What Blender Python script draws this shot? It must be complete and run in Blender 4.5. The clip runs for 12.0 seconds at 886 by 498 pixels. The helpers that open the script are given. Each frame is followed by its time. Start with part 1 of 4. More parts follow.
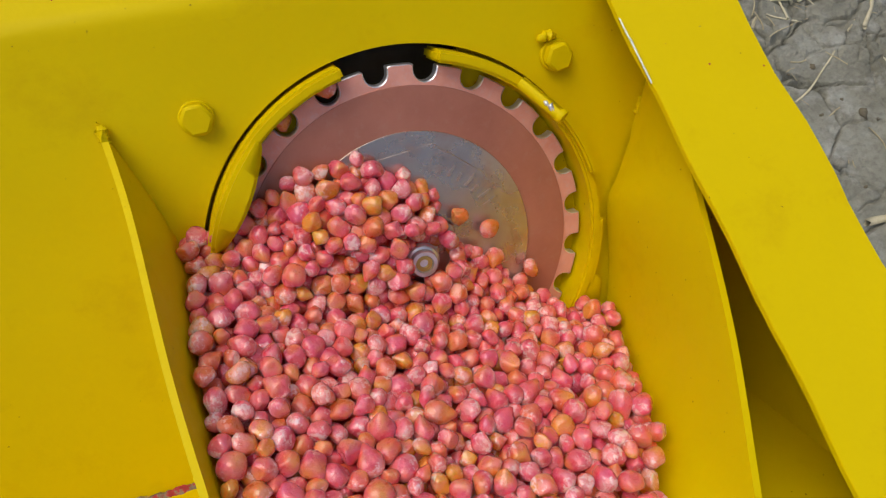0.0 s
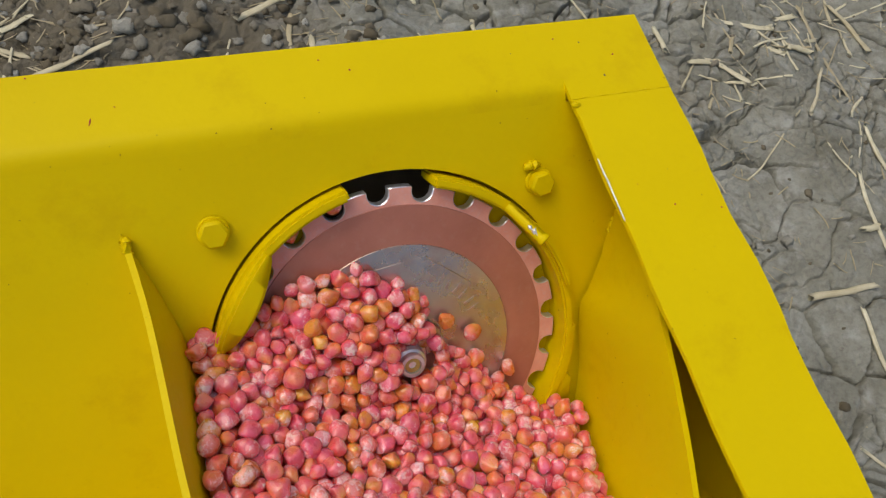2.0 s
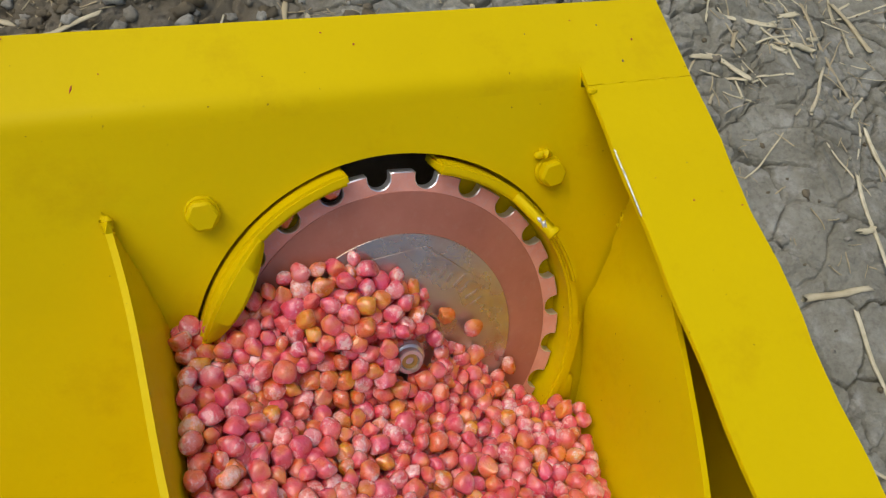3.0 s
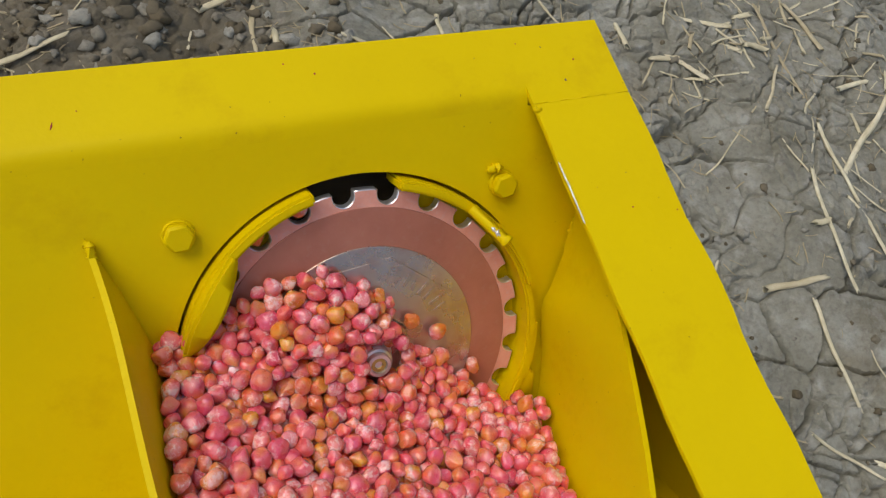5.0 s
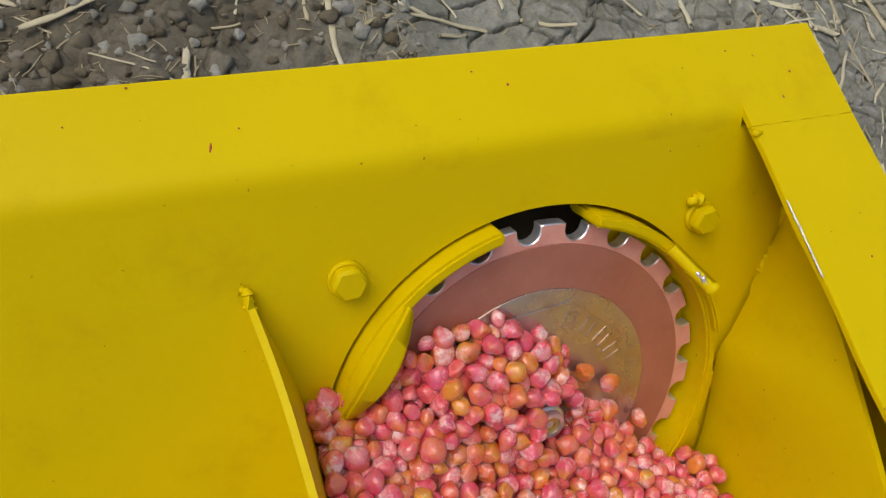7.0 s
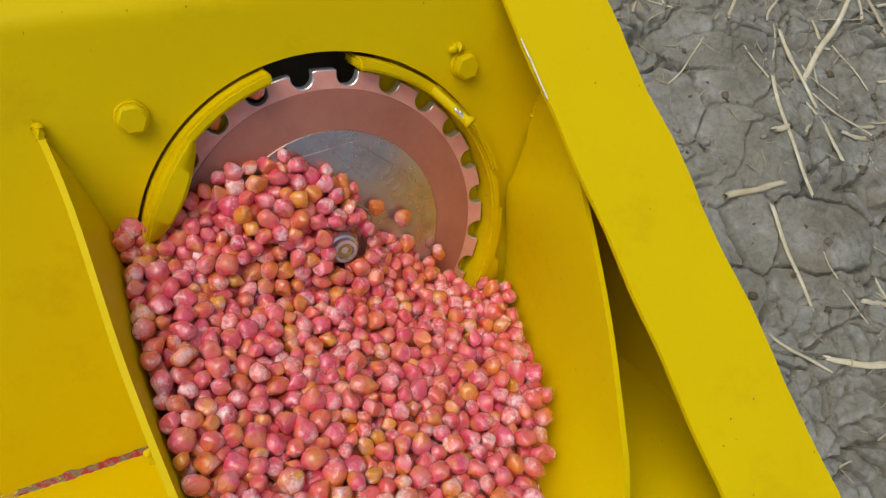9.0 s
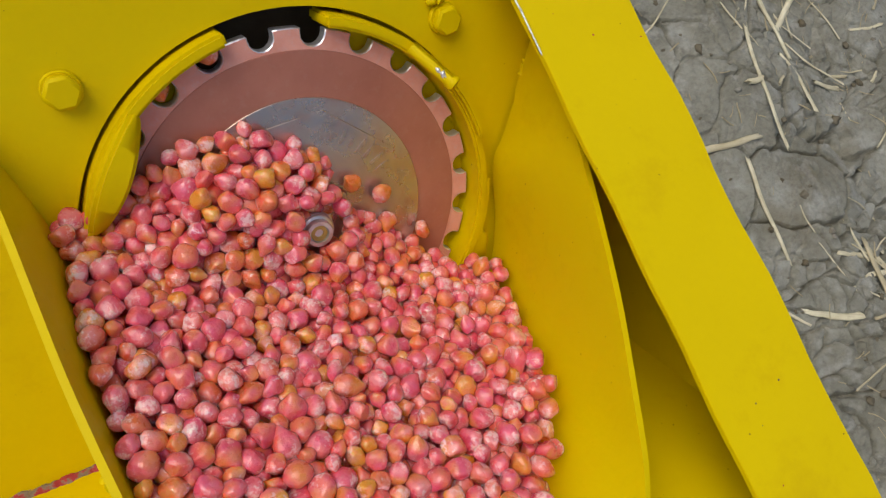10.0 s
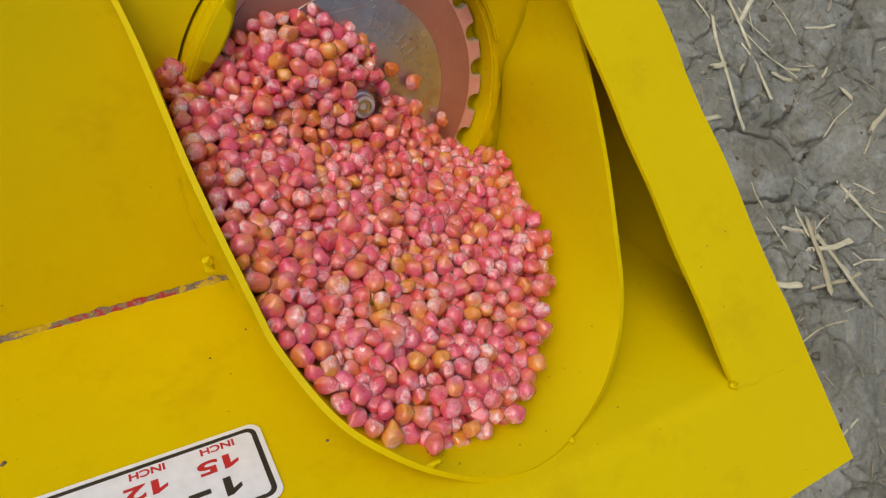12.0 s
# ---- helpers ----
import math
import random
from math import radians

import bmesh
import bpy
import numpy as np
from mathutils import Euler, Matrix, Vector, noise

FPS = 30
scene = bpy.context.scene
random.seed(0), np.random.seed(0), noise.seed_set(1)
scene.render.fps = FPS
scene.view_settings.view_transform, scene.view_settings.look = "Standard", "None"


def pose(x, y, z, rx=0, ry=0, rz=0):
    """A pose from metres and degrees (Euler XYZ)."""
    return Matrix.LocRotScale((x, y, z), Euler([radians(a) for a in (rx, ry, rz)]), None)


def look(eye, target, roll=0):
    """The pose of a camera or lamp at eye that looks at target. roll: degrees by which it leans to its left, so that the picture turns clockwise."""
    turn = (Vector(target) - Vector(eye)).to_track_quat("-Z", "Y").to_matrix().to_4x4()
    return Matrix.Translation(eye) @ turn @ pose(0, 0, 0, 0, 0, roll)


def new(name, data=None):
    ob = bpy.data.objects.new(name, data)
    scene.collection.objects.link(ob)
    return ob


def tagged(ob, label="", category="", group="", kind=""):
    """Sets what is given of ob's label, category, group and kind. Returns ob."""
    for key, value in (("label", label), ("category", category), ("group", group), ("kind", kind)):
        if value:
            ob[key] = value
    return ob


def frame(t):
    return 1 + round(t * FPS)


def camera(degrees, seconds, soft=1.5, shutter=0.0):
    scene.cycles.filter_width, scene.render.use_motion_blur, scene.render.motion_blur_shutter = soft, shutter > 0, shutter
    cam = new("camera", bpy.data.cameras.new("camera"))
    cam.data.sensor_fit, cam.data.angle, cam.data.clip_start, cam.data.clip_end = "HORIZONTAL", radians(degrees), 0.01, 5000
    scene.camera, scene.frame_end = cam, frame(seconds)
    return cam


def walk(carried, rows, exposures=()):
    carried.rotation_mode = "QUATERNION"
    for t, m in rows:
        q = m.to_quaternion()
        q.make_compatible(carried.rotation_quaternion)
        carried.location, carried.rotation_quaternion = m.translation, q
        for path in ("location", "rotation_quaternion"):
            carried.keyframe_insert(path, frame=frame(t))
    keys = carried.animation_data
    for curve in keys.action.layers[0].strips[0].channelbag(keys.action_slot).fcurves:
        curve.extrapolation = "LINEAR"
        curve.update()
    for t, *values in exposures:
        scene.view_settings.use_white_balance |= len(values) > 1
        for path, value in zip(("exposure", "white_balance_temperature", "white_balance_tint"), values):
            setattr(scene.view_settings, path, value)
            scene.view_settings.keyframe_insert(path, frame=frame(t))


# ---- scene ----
cam = camera(65.0, 12.0, soft=1.25)
PATH = [
    (0, (-0.1266, -0.1548, 0.6812), (-0.0614, -0.0557, 0.4056), 17.1),
    (0.5, (-0.1351, -0.1317, 0.7088), (-0.0606, -0.0229, 0.4393), 20.7),
    (1, (-0.1482, -0.1258, 0.7080), (-0.0683, -0.0164, 0.4404), 23.7),
    (1.5, (-0.1498, -0.1303, 0.7041), (-0.0724, -0.0281, 0.4329), 24.7),
    (2, (-0.1381, -0.1341, 0.7126), (-0.0528, -0.0266, 0.4458), 24.2),
    (2.5, (-0.1336, -0.1250, 0.7033), (-0.0524, -0.0161, 0.4357), 23.4),
    (3, (-0.1389, -0.1261, 0.6976), (-0.0495, -0.0246, 0.4298), 28.7),
    (3.2, (-0.1389, -0.1229, 0.7064), (-0.0532, -0.0184, 0.4386), 26.1),
    (4.8, (-0.1491, -0.1284, 0.7155), (-0.0539, -0.0229, 0.4513), 27.7),
    (5, (-0.1386, -0.1320, 0.7187), (-0.0401, -0.0323, 0.4534), 29.5),
    (5.5, (-0.1407, -0.1304, 0.7226), (-0.0242, -0.0386, 0.4618), 34.6),
    (6, (-0.1490, -0.1162, 0.7201), (-0.0388, -0.0268, 0.4559), 34.5),
    (6.5, (-0.1500, -0.0845, 0.7029), (-0.0542, 0.0167, 0.4372), 27.8),
    (7, (-0.1824, -0.0738, 0.6741), (-0.0857, 0.0118, 0.4033), 35.0),
    (7.5, (-0.1796, -0.0981, 0.6979), (-0.0817, -0.0174, 0.4261), 37.3),
    (7.7, (-0.1678, -0.1168, 0.7057), (-0.0666, -0.0293, 0.4372), 35.9),
    (9.3, (-0.1379, -0.1493, 0.7119), (-0.0318, -0.0859, 0.4386), 40.1),
    (9.5, (-0.1349, -0.1475, 0.7087), (-0.0275, -0.0862, 0.4354), 40.7),
    (10, (-0.1365, -0.1355, 0.6855), (-0.0237, -0.0875, 0.4120), 45.8),
    (10.5, (-0.1517, -0.1575, 0.7197), (-0.0295, -0.1043, 0.4510), 45.0),
    (10.7, (-0.1675, -0.1924, 0.7406), (-0.0387, -0.1290, 0.4772), 44.7),
    (11, (-0.1689, -0.1983, 0.7493), (-0.0431, -0.1463, 0.4820), 47.1),
    (11.5, (-0.1849, -0.1821, 0.7352), (-0.0605, -0.1367, 0.4660), 50.3),
    (12, (-0.1965, -0.1835, 0.7153), (-0.0692, -0.1449, 0.4464), 54.6),
]
walk(cam, [(t, look(eye, target, roll)) for t, eye, target, roll in PATH], [(0, 0.05), (1, 0.04), (10, 0.00), (11, -0.08), (12, -0.10)])

# ---- light ----
world = bpy.data.worlds.new("world")
scene.world = world
world.use_nodes = True
wn = world.node_tree
sky = wn.nodes.new("ShaderNodeTexSky")
sky.sky_type = "NISHITA"
sky.sun_disc = False
sky.dust_density = 4.0
sky.sun_elevation = radians(62)
sky.sun_rotation = radians(-66)
wn.links.new(sky.outputs["Color"], wn.nodes["Background"].inputs["Color"])
wn.nodes["Background"].inputs["Strength"].default_value = 0.13
sun = new("sun", bpy.data.lights.new("sun", "SUN"))
sun.data.energy = 0.9
sun.data.angle = radians(45)
sun.data.color = (1.0, 0.96, 0.89)
sun.matrix_world = look((-0.46, 0.20, 1.0), (0, 0, 0))

# ---- materials ----


class Nodes:
    """A principled material with short ways to add nodes."""

    def __init__(self, name, rough=0.5, metal=0.0, spec=0.5):
        self.m = bpy.data.materials.new(name)
        self.m.use_nodes = True
        self.t = self.m.node_tree
        self.b = self.t.nodes["Principled BSDF"]
        self.b.inputs["Roughness"].default_value = rough
        self.b.inputs["Metallic"].default_value = metal
        self.b.inputs["Specular IOR Level"].default_value = spec
        self.co = self.t.nodes.new("ShaderNodeTexCoord").outputs["Object"]

    def link(self, a, b):
        self.t.links.new(a, b)

    def noise(self, scale, detail=4.0, rough=0.55, co=None, stretch=None):
        n = self.t.nodes.new("ShaderNodeTexNoise")
        n.inputs["Scale"].default_value = scale
        n.inputs["Detail"].default_value = detail
        n.inputs["Roughness"].default_value = rough
        src = co or self.co
        if stretch:
            mp = self.t.nodes.new("ShaderNodeMapping")
            mp.inputs["Scale"].default_value = stretch
            self.link(src, mp.inputs["Vector"])
            src = mp.outputs["Vector"]
        self.link(src, n.inputs["Vector"])
        return n.outputs["Fac"]

    def voronoi(self, scale, feature="F1", co=None):
        n = self.t.nodes.new("ShaderNodeTexVoronoi")
        n.feature = feature
        n.inputs["Scale"].default_value = scale
        self.link(co or self.co, n.inputs["Vector"])
        return n.outputs["Distance"]

    def ramp(self, fac, *stops):
        n = self.t.nodes.new("ShaderNodeValToRGB")
        e = n.color_ramp.elements
        while len(e) < len(stops):
            e.new(0.5)
        for el, (p, c) in zip(e, stops):
            el.position = p
            el.color = (*c, 1) if isinstance(c, tuple) else (c, c, c, 1)
        self.link(fac, n.inputs["Fac"])
        return n.outputs["Color"]

    def mix(self, fac, a, b, mode="MIX"):
        n = self.t.nodes.new("ShaderNodeMix")
        n.data_type, n.blend_type = "RGBA", mode
        for v, i in ((fac, 0), (a, 6), (b, 7)):
            if isinstance(v, tuple):
                n.inputs[i].default_value = (*v, 1)
            elif isinstance(v, (int, float)):
                n.inputs[i].default_value = v
            else:
                self.link(v, n.inputs[i])
        return n.outputs[2]

    def math(self, op, a, b=0.0):
        n = self.t.nodes.new("ShaderNodeMath")
        n.operation = op
        for v, i in ((a, 0), (b, 1)):
            if isinstance(v, (int, float)):
                n.inputs[i].default_value = v
            else:
                self.link(v, n.inputs[i])
        return n.outputs[0]

    def color(self, c):
        if isinstance(c, tuple):
            self.b.inputs["Base Color"].default_value = (*c, 1)
        else:
            self.link(c, self.b.inputs["Base Color"])

    def rough(self, r):
        self.link(r, self.b.inputs["Roughness"])

    def bump(self, height, strength=0.3, distance=0.001):
        n = self.t.nodes.new("ShaderNodeBump")
        n.inputs["Strength"].default_value = strength
        n.inputs["Distance"].default_value = distance
        self.link(height, n.inputs["Height"])
        self.link(n.outputs["Normal"], self.b.inputs["Normal"])


def yellow_paint():
    n = Nodes("yellow_enamel", 0.38, 0.0, 0.07)
    c = n.ramp(n.noise(9, 5), (0.3, (0.67, 0.490, 0.0)), (0.7, (0.72, 0.535, 0.0)))
    dirt = n.ramp(n.noise(22, 8, 0.7), (0.54, 0.0), (0.76, 0.38))
    c = n.mix(dirt, c, (0.47, 0.26, 0.004))
    speck = n.ramp(n.noise(420, 2), (0.75, 0.0), (0.775, 0.7))
    c = n.mix(speck, c, (0.20, 0.10, 0.02))
    n.color(c)
    n.rough(n.ramp(n.noise(30, 5), (0.3, 0.36), (0.7, 0.55)))
    n.bump(n.math("ADD", n.noise(260, 3), n.math("MULTIPLY", n.noise(35, 3), 2.0)), 0.25, 0.0006)
    return n.m


def shade_and_speck_paint():
    n = Nodes("cavity_shade_and_specks", 0.8)
    # Shade of the gap behind the plate put into dark brown; also colours specks
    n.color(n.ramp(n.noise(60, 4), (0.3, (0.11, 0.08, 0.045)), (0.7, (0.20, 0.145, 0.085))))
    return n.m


def bare_steel():
    n = Nodes("bare_steel", 0.3, 0.75)
    n.color(n.ramp(n.noise(300, 4), (0.3, (0.66, 0.65, 0.65)), (0.7, (0.84, 0.84, 0.85))))
    return n.m


def primer_mix():
    n = Nodes("flaked_primer", 0.75)
    c = n.ramp(n.noise(140, 3, 0.6), (0.40, (0.55, 0.37, 0.012)), (0.45, (0.20, 0.15, 0.10)), (0.53, (0.26, 0.20, 0.14)), (0.58, (0.40, 0.035, 0.035)), (0.72, (0.32, 0.025, 0.03)))
    n.color(c)
    n.bump(n.noise(700, 3), 0.6, 0.0008)
    return n.m


def plate_rim():
    n = Nodes("dusty_pink_rim", 0.55, 0.15)
    c = n.ramp(n.noise(90, 6), (0.3, (0.68, 0.29, 0.21)), (0.7, (0.80, 0.40, 0.31)))
    n.color(n.mix(n.ramp(n.noise(500, 4), (0.5, 0.0), (0.8, 0.5)), c, (0.66, 0.44, 0.42)))
    n.bump(n.noise(900, 3), 0.2, 0.0003)
    return n.m


def plate_web():
    n = Nodes("dusty_brown_web", 0.42, 0.22)
    c = n.ramp(n.noise(35, 6, 0.6), (0.3, (0.385, 0.142, 0.090)), (0.7, (0.50, 0.21, 0.140)))
    n.color(n.mix(n.ramp(n.noise(260, 5), (0.55, 0.0), (0.85, 0.4)), c, (0.46, 0.27, 0.20)))
    n.rough(n.ramp(n.noise(60, 5), (0.3, 0.34), (0.7, 0.52)))
    n.bump(n.noise(700, 3), 0.12, 0.0003)
    return n.m


def hub_metal():
    n = Nodes("worn_zinc_hub", 0.3, 0.8)
    c = n.ramp(n.noise(28, 6), (0.3, (0.44, 0.35, 0.29)), (0.7, (0.60, 0.51, 0.44)))
    n.color(n.mix(n.ramp(n.noise(70, 6, 0.65), (0.48, 0.0), (0.74, 0.7)), c, (0.44, 0.21, 0.14)))
    n.rough(n.ramp(n.noise(50, 5), (0.3, 0.18), (0.7, 0.40)))
    n.bump(n.noise(500, 3), 0.15, 0.0003)
    return n.m


def kernel_skin():
    n = Nodes("treated_maize", 0.3, 0.0, 0.6)
    rnd = n.t.nodes.new("ShaderNodeNewGeometry").outputs["Random Per Island"]
    at = n.t.nodes.new("ShaderNodeAttribute")
    at.attribute_name = "crown"
    crown = at.outputs["Fac"]
    shift = n.t.nodes.new("ShaderNodeVectorMath")
    shift.operation = "ADD"
    n.link(n.co, shift.inputs[0])
    n.link(rnd, shift.inputs[1])
    co = shift.outputs[0]
    # dye by grain, then a yellower flank, then a pale cap with some sheen put into its colour
    base = n.ramp(rnd, (0.0, (0.74, 0.100, 0.165)), (0.40, (0.79, 0.145, 0.18)), (0.66, (0.78, 0.150, 0.12)), (0.84, (0.74, 0.200, 0.062)), (0.95, (0.78, 0.35, 0.042)))
    soft = n.noise(90, 2, 0.5, co=co)
    flank = n.ramp(n.math("ADD", n.math("MULTIPLY", crown, -0.22), soft), (0.52, 0.0), (0.78, 0.75))
    c = n.mix(flank, base, (0.80, 0.34, 0.055))
    c = n.mix(n.ramp(n.noise(120, 3, co=co), (0.47, 0.0), (0.66, 0.65)), c, (0.77, 0.100, 0.21))
    cap = n.math("ADD", n.math("MULTIPLY", crown, 0.20), n.noise(150, 2, 0.5, co=co))
    c = n.mix(n.ramp(cap, (0.52, 0.0), (0.72, 0.60)), c, (0.86, 0.37, 0.35))
    # pale wrinkles fan out over the cap, their whites also painted in for wet glints
    crease_glint = n.math("ADD", n.math("MULTIPLY", crown, 0.16), n.noise(520, 5, 0.7, co=co))
    c = n.mix(n.ramp(crease_glint, (0.60, 0.0), (0.71, 0.75)), c, (0.93, 0.68, 0.63))
    # fine pale streaks, more of them towards the crown
    pale_streak = n.noise(900, 3, 0.6, co=co, stretch=(1.0, 0.18, 1.0))
    c = n.mix(n.ramp(n.math("ADD", n.math("MULTIPLY", crown, 0.10), pale_streak), (0.66, 0.0), (0.76, 0.55)), c, (0.95, 0.70, 0.68))
    n.color(c)
    n.b.inputs["Subsurface Weight"].default_value = 0.9
    n.b.inputs["Subsurface Radius"].default_value = (0.0050, 0.0018, 0.0012)
    n.b.inputs["Coat Weight"].default_value = 0.8
    n.b.inputs["Coat Roughness"].default_value = 0.07
    n.rough(n.ramp(n.noise(300, 4, co=co), (0.35, 0.20), (0.65, 0.40)))
    n.bump(n.math("ADD", n.math("MULTIPLY", n.noise(800, 3, 0.6, co=co), 0.35), n.noise(300, 4, 0.6, co=co)), 0.6, 0.0009)
    return n.m


def soil():
    n = Nodes("cracked_soil", 0.9, 0.0, 0.25)
    c = n.ramp(n.noise(7, 8, 0.65), (0.28, (0.170, 0.163, 0.115)), (0.5, (0.276, 0.270, 0.208)), (0.72, (0.39, 0.389, 0.32)))
    c = n.mix(n.ramp(n.noise(120, 6, 0.7), (0.45, 0.0), (0.78, 0.6)), c, (0.11, 0.09, 0.07))
    c = n.mix(n.ramp(n.noise(26, 6, 0.65), (0.52, 0.0), (0.68, 0.55)), c, (0.475, 0.47, 0.41))
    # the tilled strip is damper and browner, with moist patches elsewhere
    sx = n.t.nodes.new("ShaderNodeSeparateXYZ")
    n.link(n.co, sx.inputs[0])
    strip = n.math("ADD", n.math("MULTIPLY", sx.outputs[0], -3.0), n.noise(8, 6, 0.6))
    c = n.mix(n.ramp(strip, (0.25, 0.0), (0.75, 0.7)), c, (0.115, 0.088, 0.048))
    c = n.mix(n.ramp(n.noise(4.5, 7, 0.65), (0.57, 0.0), (0.72, 0.6)), c, (0.19, 0.155, 0.088))
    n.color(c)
    n.bump(n.math("ADD", n.noise(60, 8, 0.7), n.math("MULTIPLY", n.noise(260, 5, 0.7), 0.5)), 1.0, 0.005)
    return n.m


def clod_skin():
    n = Nodes("crumbled_soil", 0.9, 0.0, 0.25)
    rnd_ = n.t.nodes.new("ShaderNodeNewGeometry").outputs["Random Per Island"]
    c = n.ramp(rnd_, (0.0, (0.13, 0.105, 0.06)), (0.55, (0.20, 0.175, 0.12)), (1.0, (0.40, 0.395, 0.33)))
    n.color(n.mix(n.ramp(n.noise(180, 6, 0.7), (0.45, 0.0), (0.75, 0.6)), c, (0.12, 0.10, 0.065)))
    n.bump(n.noise(240, 6, 0.7), 0.9, 0.003)
    return n.m


def straw_skin():
    n = Nodes("dry_straw", 0.7)
    info = n.t.nodes.new("ShaderNodeObjectInfo").outputs["Random"]
    c = n.ramp(n.noise(40, 4, co=None), (0.3, (0.50, 0.44, 0.26)), (0.7, (0.74, 0.69, 0.48)))
    c = n.mix(n.ramp(info, (0.35, 0.0), (1.0, 0.75)), c, (0.34, 0.27, 0.14))
    n.color(n.mix(n.ramp(n.noise(400, 3, stretch=(0.1, 1, 1)), (0.5, 0.0), (0.8, 0.5)), c, (0.22, 0.16, 0.10)))
    n.bump(n.noise(600, 3), 0.3, 0.0005)
    return n.m


def plain(name, c, rough=0.5, metal=0.0):
    n = Nodes(name, rough, metal)
    n.color(n.ramp(n.noise(200, 4), (0.3, tuple(v * 0.9 for v in c)), (0.7, c)))
    return n.m


YELLOW, DARK, STEEL, PRIMER = yellow_paint(), shade_and_speck_paint(), bare_steel(), primer_mix()
RIM, WEB, HUB, KERNEL, SOIL, STRAW, CLOD = plate_rim(), plate_web(), hub_metal(), kernel_skin(), soil(), straw_skin(), clod_skin()
WHITE, BLACK, RED = plain("decal_white", (0.84, 0.85, 0.88), 0.3), plain("decal_black", (0.025, 0.022, 0.022), 0.35), plain("decal_red", (0.55, 0.02, 0.03), 0.35)
BRASS = plain("brass", (0.60, 0.42, 0.12), 0.4, 0.6)
DUST = plain("red_dust", (0.45, 0.06, 0.04), 0.8)

# ---- builders ----
TOP = 0.5          # height of the hopper's rim above the soil
SLOPE = radians(44.3)   # back panel
FRONT = radians(46.5)   # front panel
BACK_Y = 0.0113     # where the back panel's plane meets the rim
LENGTH = 0.237     # rim's inner length, back to front
LIP, LIP_BACK = 0.0465, 0.0434   # rim's width, at the end and at the back
LEFT = -0.46       # far end of the hopper
SHEET = 0.0022
DISC = 1.035       # size of the plate and its ring over the drawn radii
CX, CS = -0.0776, 0.1026   # centre of the seed plate in the back panel
SEAM_Y = (math.tan(SLOPE) * BACK_Y - math.tan(FRONT) * LENGTH) / (math.tan(SLOPE) + math.tan(FRONT))
SEAM_Z = -math.tan(SLOPE) * (BACK_Y - SEAM_Y)

# Frame of the back panel: u to the right, v up the panel, w out of it; origin at the plate's centre
PANEL = Matrix(((1, 0, 0, CX), (0, math.cos(SLOPE), -math.sin(SLOPE), BACK_Y - CS * math.cos(SLOPE)), (0, math.sin(SLOPE), math.cos(SLOPE), TOP - CS * math.sin(SLOPE)), (0, 0, 0, 1)))


def mesh_of(bm, name, material, smooth=None):
    bmesh.ops.recalc_face_normals(bm, faces=bm.faces)
    me = bpy.data.meshes.new(name)
    bm.to_mesh(me)
    bm.free()
    me.materials.append(material)
    if smooth is not None:
        for p in me.polygons:
            p.use_smooth = True
        me.set_sharp_from_angle(angle=radians(smooth))
    return me


def part(name, bm, material, parent, label="", m=None, smooth=None):
    ob = new(name, mesh_of(bm, name, material, smooth))
    ob.parent = parent
    if m is not None:
        ob.matrix_parent_inverse = Matrix()
        ob.matrix_basis = parent.matrix_basis.inverted() @ m if parent.parent is None else m
    if label:
        ob["label"] = label
    return ob


def thing(name, label, category, at=(0, 0, 0), group="", kind=""):
    ob = new(name)
    ob.empty_display_size = 0.01
    ob.matrix_basis = Matrix.Translation(at)
    return tagged(ob, label, category, group, kind)


def soften(bm, width, segments=2, angle=35):
    edges = [e for e in bm.edges if len(e.link_faces) == 2 and e.calc_face_angle(0) > radians(angle)]
    if edges:
        bmesh.ops.bevel(bm, geom=edges, offset=width, segments=segments, affect="EDGES", clamp_overlap=True)
    return bm


def slab(points, low, high, bevel=0.0):
    """An upright prism over a plan outline."""
    bm = bmesh.new()
    f = bm.faces.new([bm.verts.new((x, y, low)) for x, y in points])
    top = bmesh.ops.extrude_face_region(bm, geom=[f])
    bmesh.ops.translate(bm, verts=[v for v in top["geom"] if isinstance(v, bmesh.types.BMVert)], vec=(0, 0, high - low))
    bmesh.ops.recalc_face_normals(bm, faces=bm.faces)
    if bevel:
        soften(bm, bevel)
    return bm


def profile_sheet(profile, x0, x1, thick, steps=1, wobble=0.0):
    """A bent sheet: a (y, z) profile swept along x, its thickness below."""
    bm = bmesh.new()
    n = len(profile)
    low = []
    for i, (y, z) in enumerate(profile):
        a, b = profile[max(i - 1, 0)], profile[min(i + 1, n - 1)]
        dy, dz = b[0] - a[0], b[1] - a[1]
        l = math.hypot(dy, dz)
        side = 1 if dy < 0 else -1
        low.append((y + dz / l * thick * -side * -1 * -1, z - abs(dy) / l * thick))
    rows = []
    for k in range(steps + 1):
        x = x0 + (x1 - x0) * k / steps
        dz = wobble * math.sin(k * 1.7)
        rows.append([bm.verts.new((x, y, z + dz)) for y, z in profile] + [bm.verts.new((x, y, z + dz)) for y, z in reversed(low)])
    for a, b in zip(rows, rows[1:]):
        for i in range(2 * n):
            j = (i + 1) % (2 * n)
            bm.faces.new((a[i], a[j], b[j], b[i]))
    bm.faces.new(rows[0])
    bm.faces.new(rows[-1])
    return bm


def sweep(section, frames, closed=False):
    """A closed 2D section carried along frames (matrices whose x, y hold the section)."""
    bm = bmesh.new()
    rings = [[bm.verts.new(m @ Vector((a, b, 0))) for a, b in section] for m in frames]
    n = len(section)
    pairs = list(zip(rings, rings[1:] + ([rings[0]] if closed else [])))
    for p, q in pairs:
        for i in range(n):
            j = (i + 1) % n
            bm.faces.new((p[i], p[j], q[j], q[i]))
    if not closed:
        bm.faces.new(rings[0])
        bm.faces.new(rings[-1])
    return bm


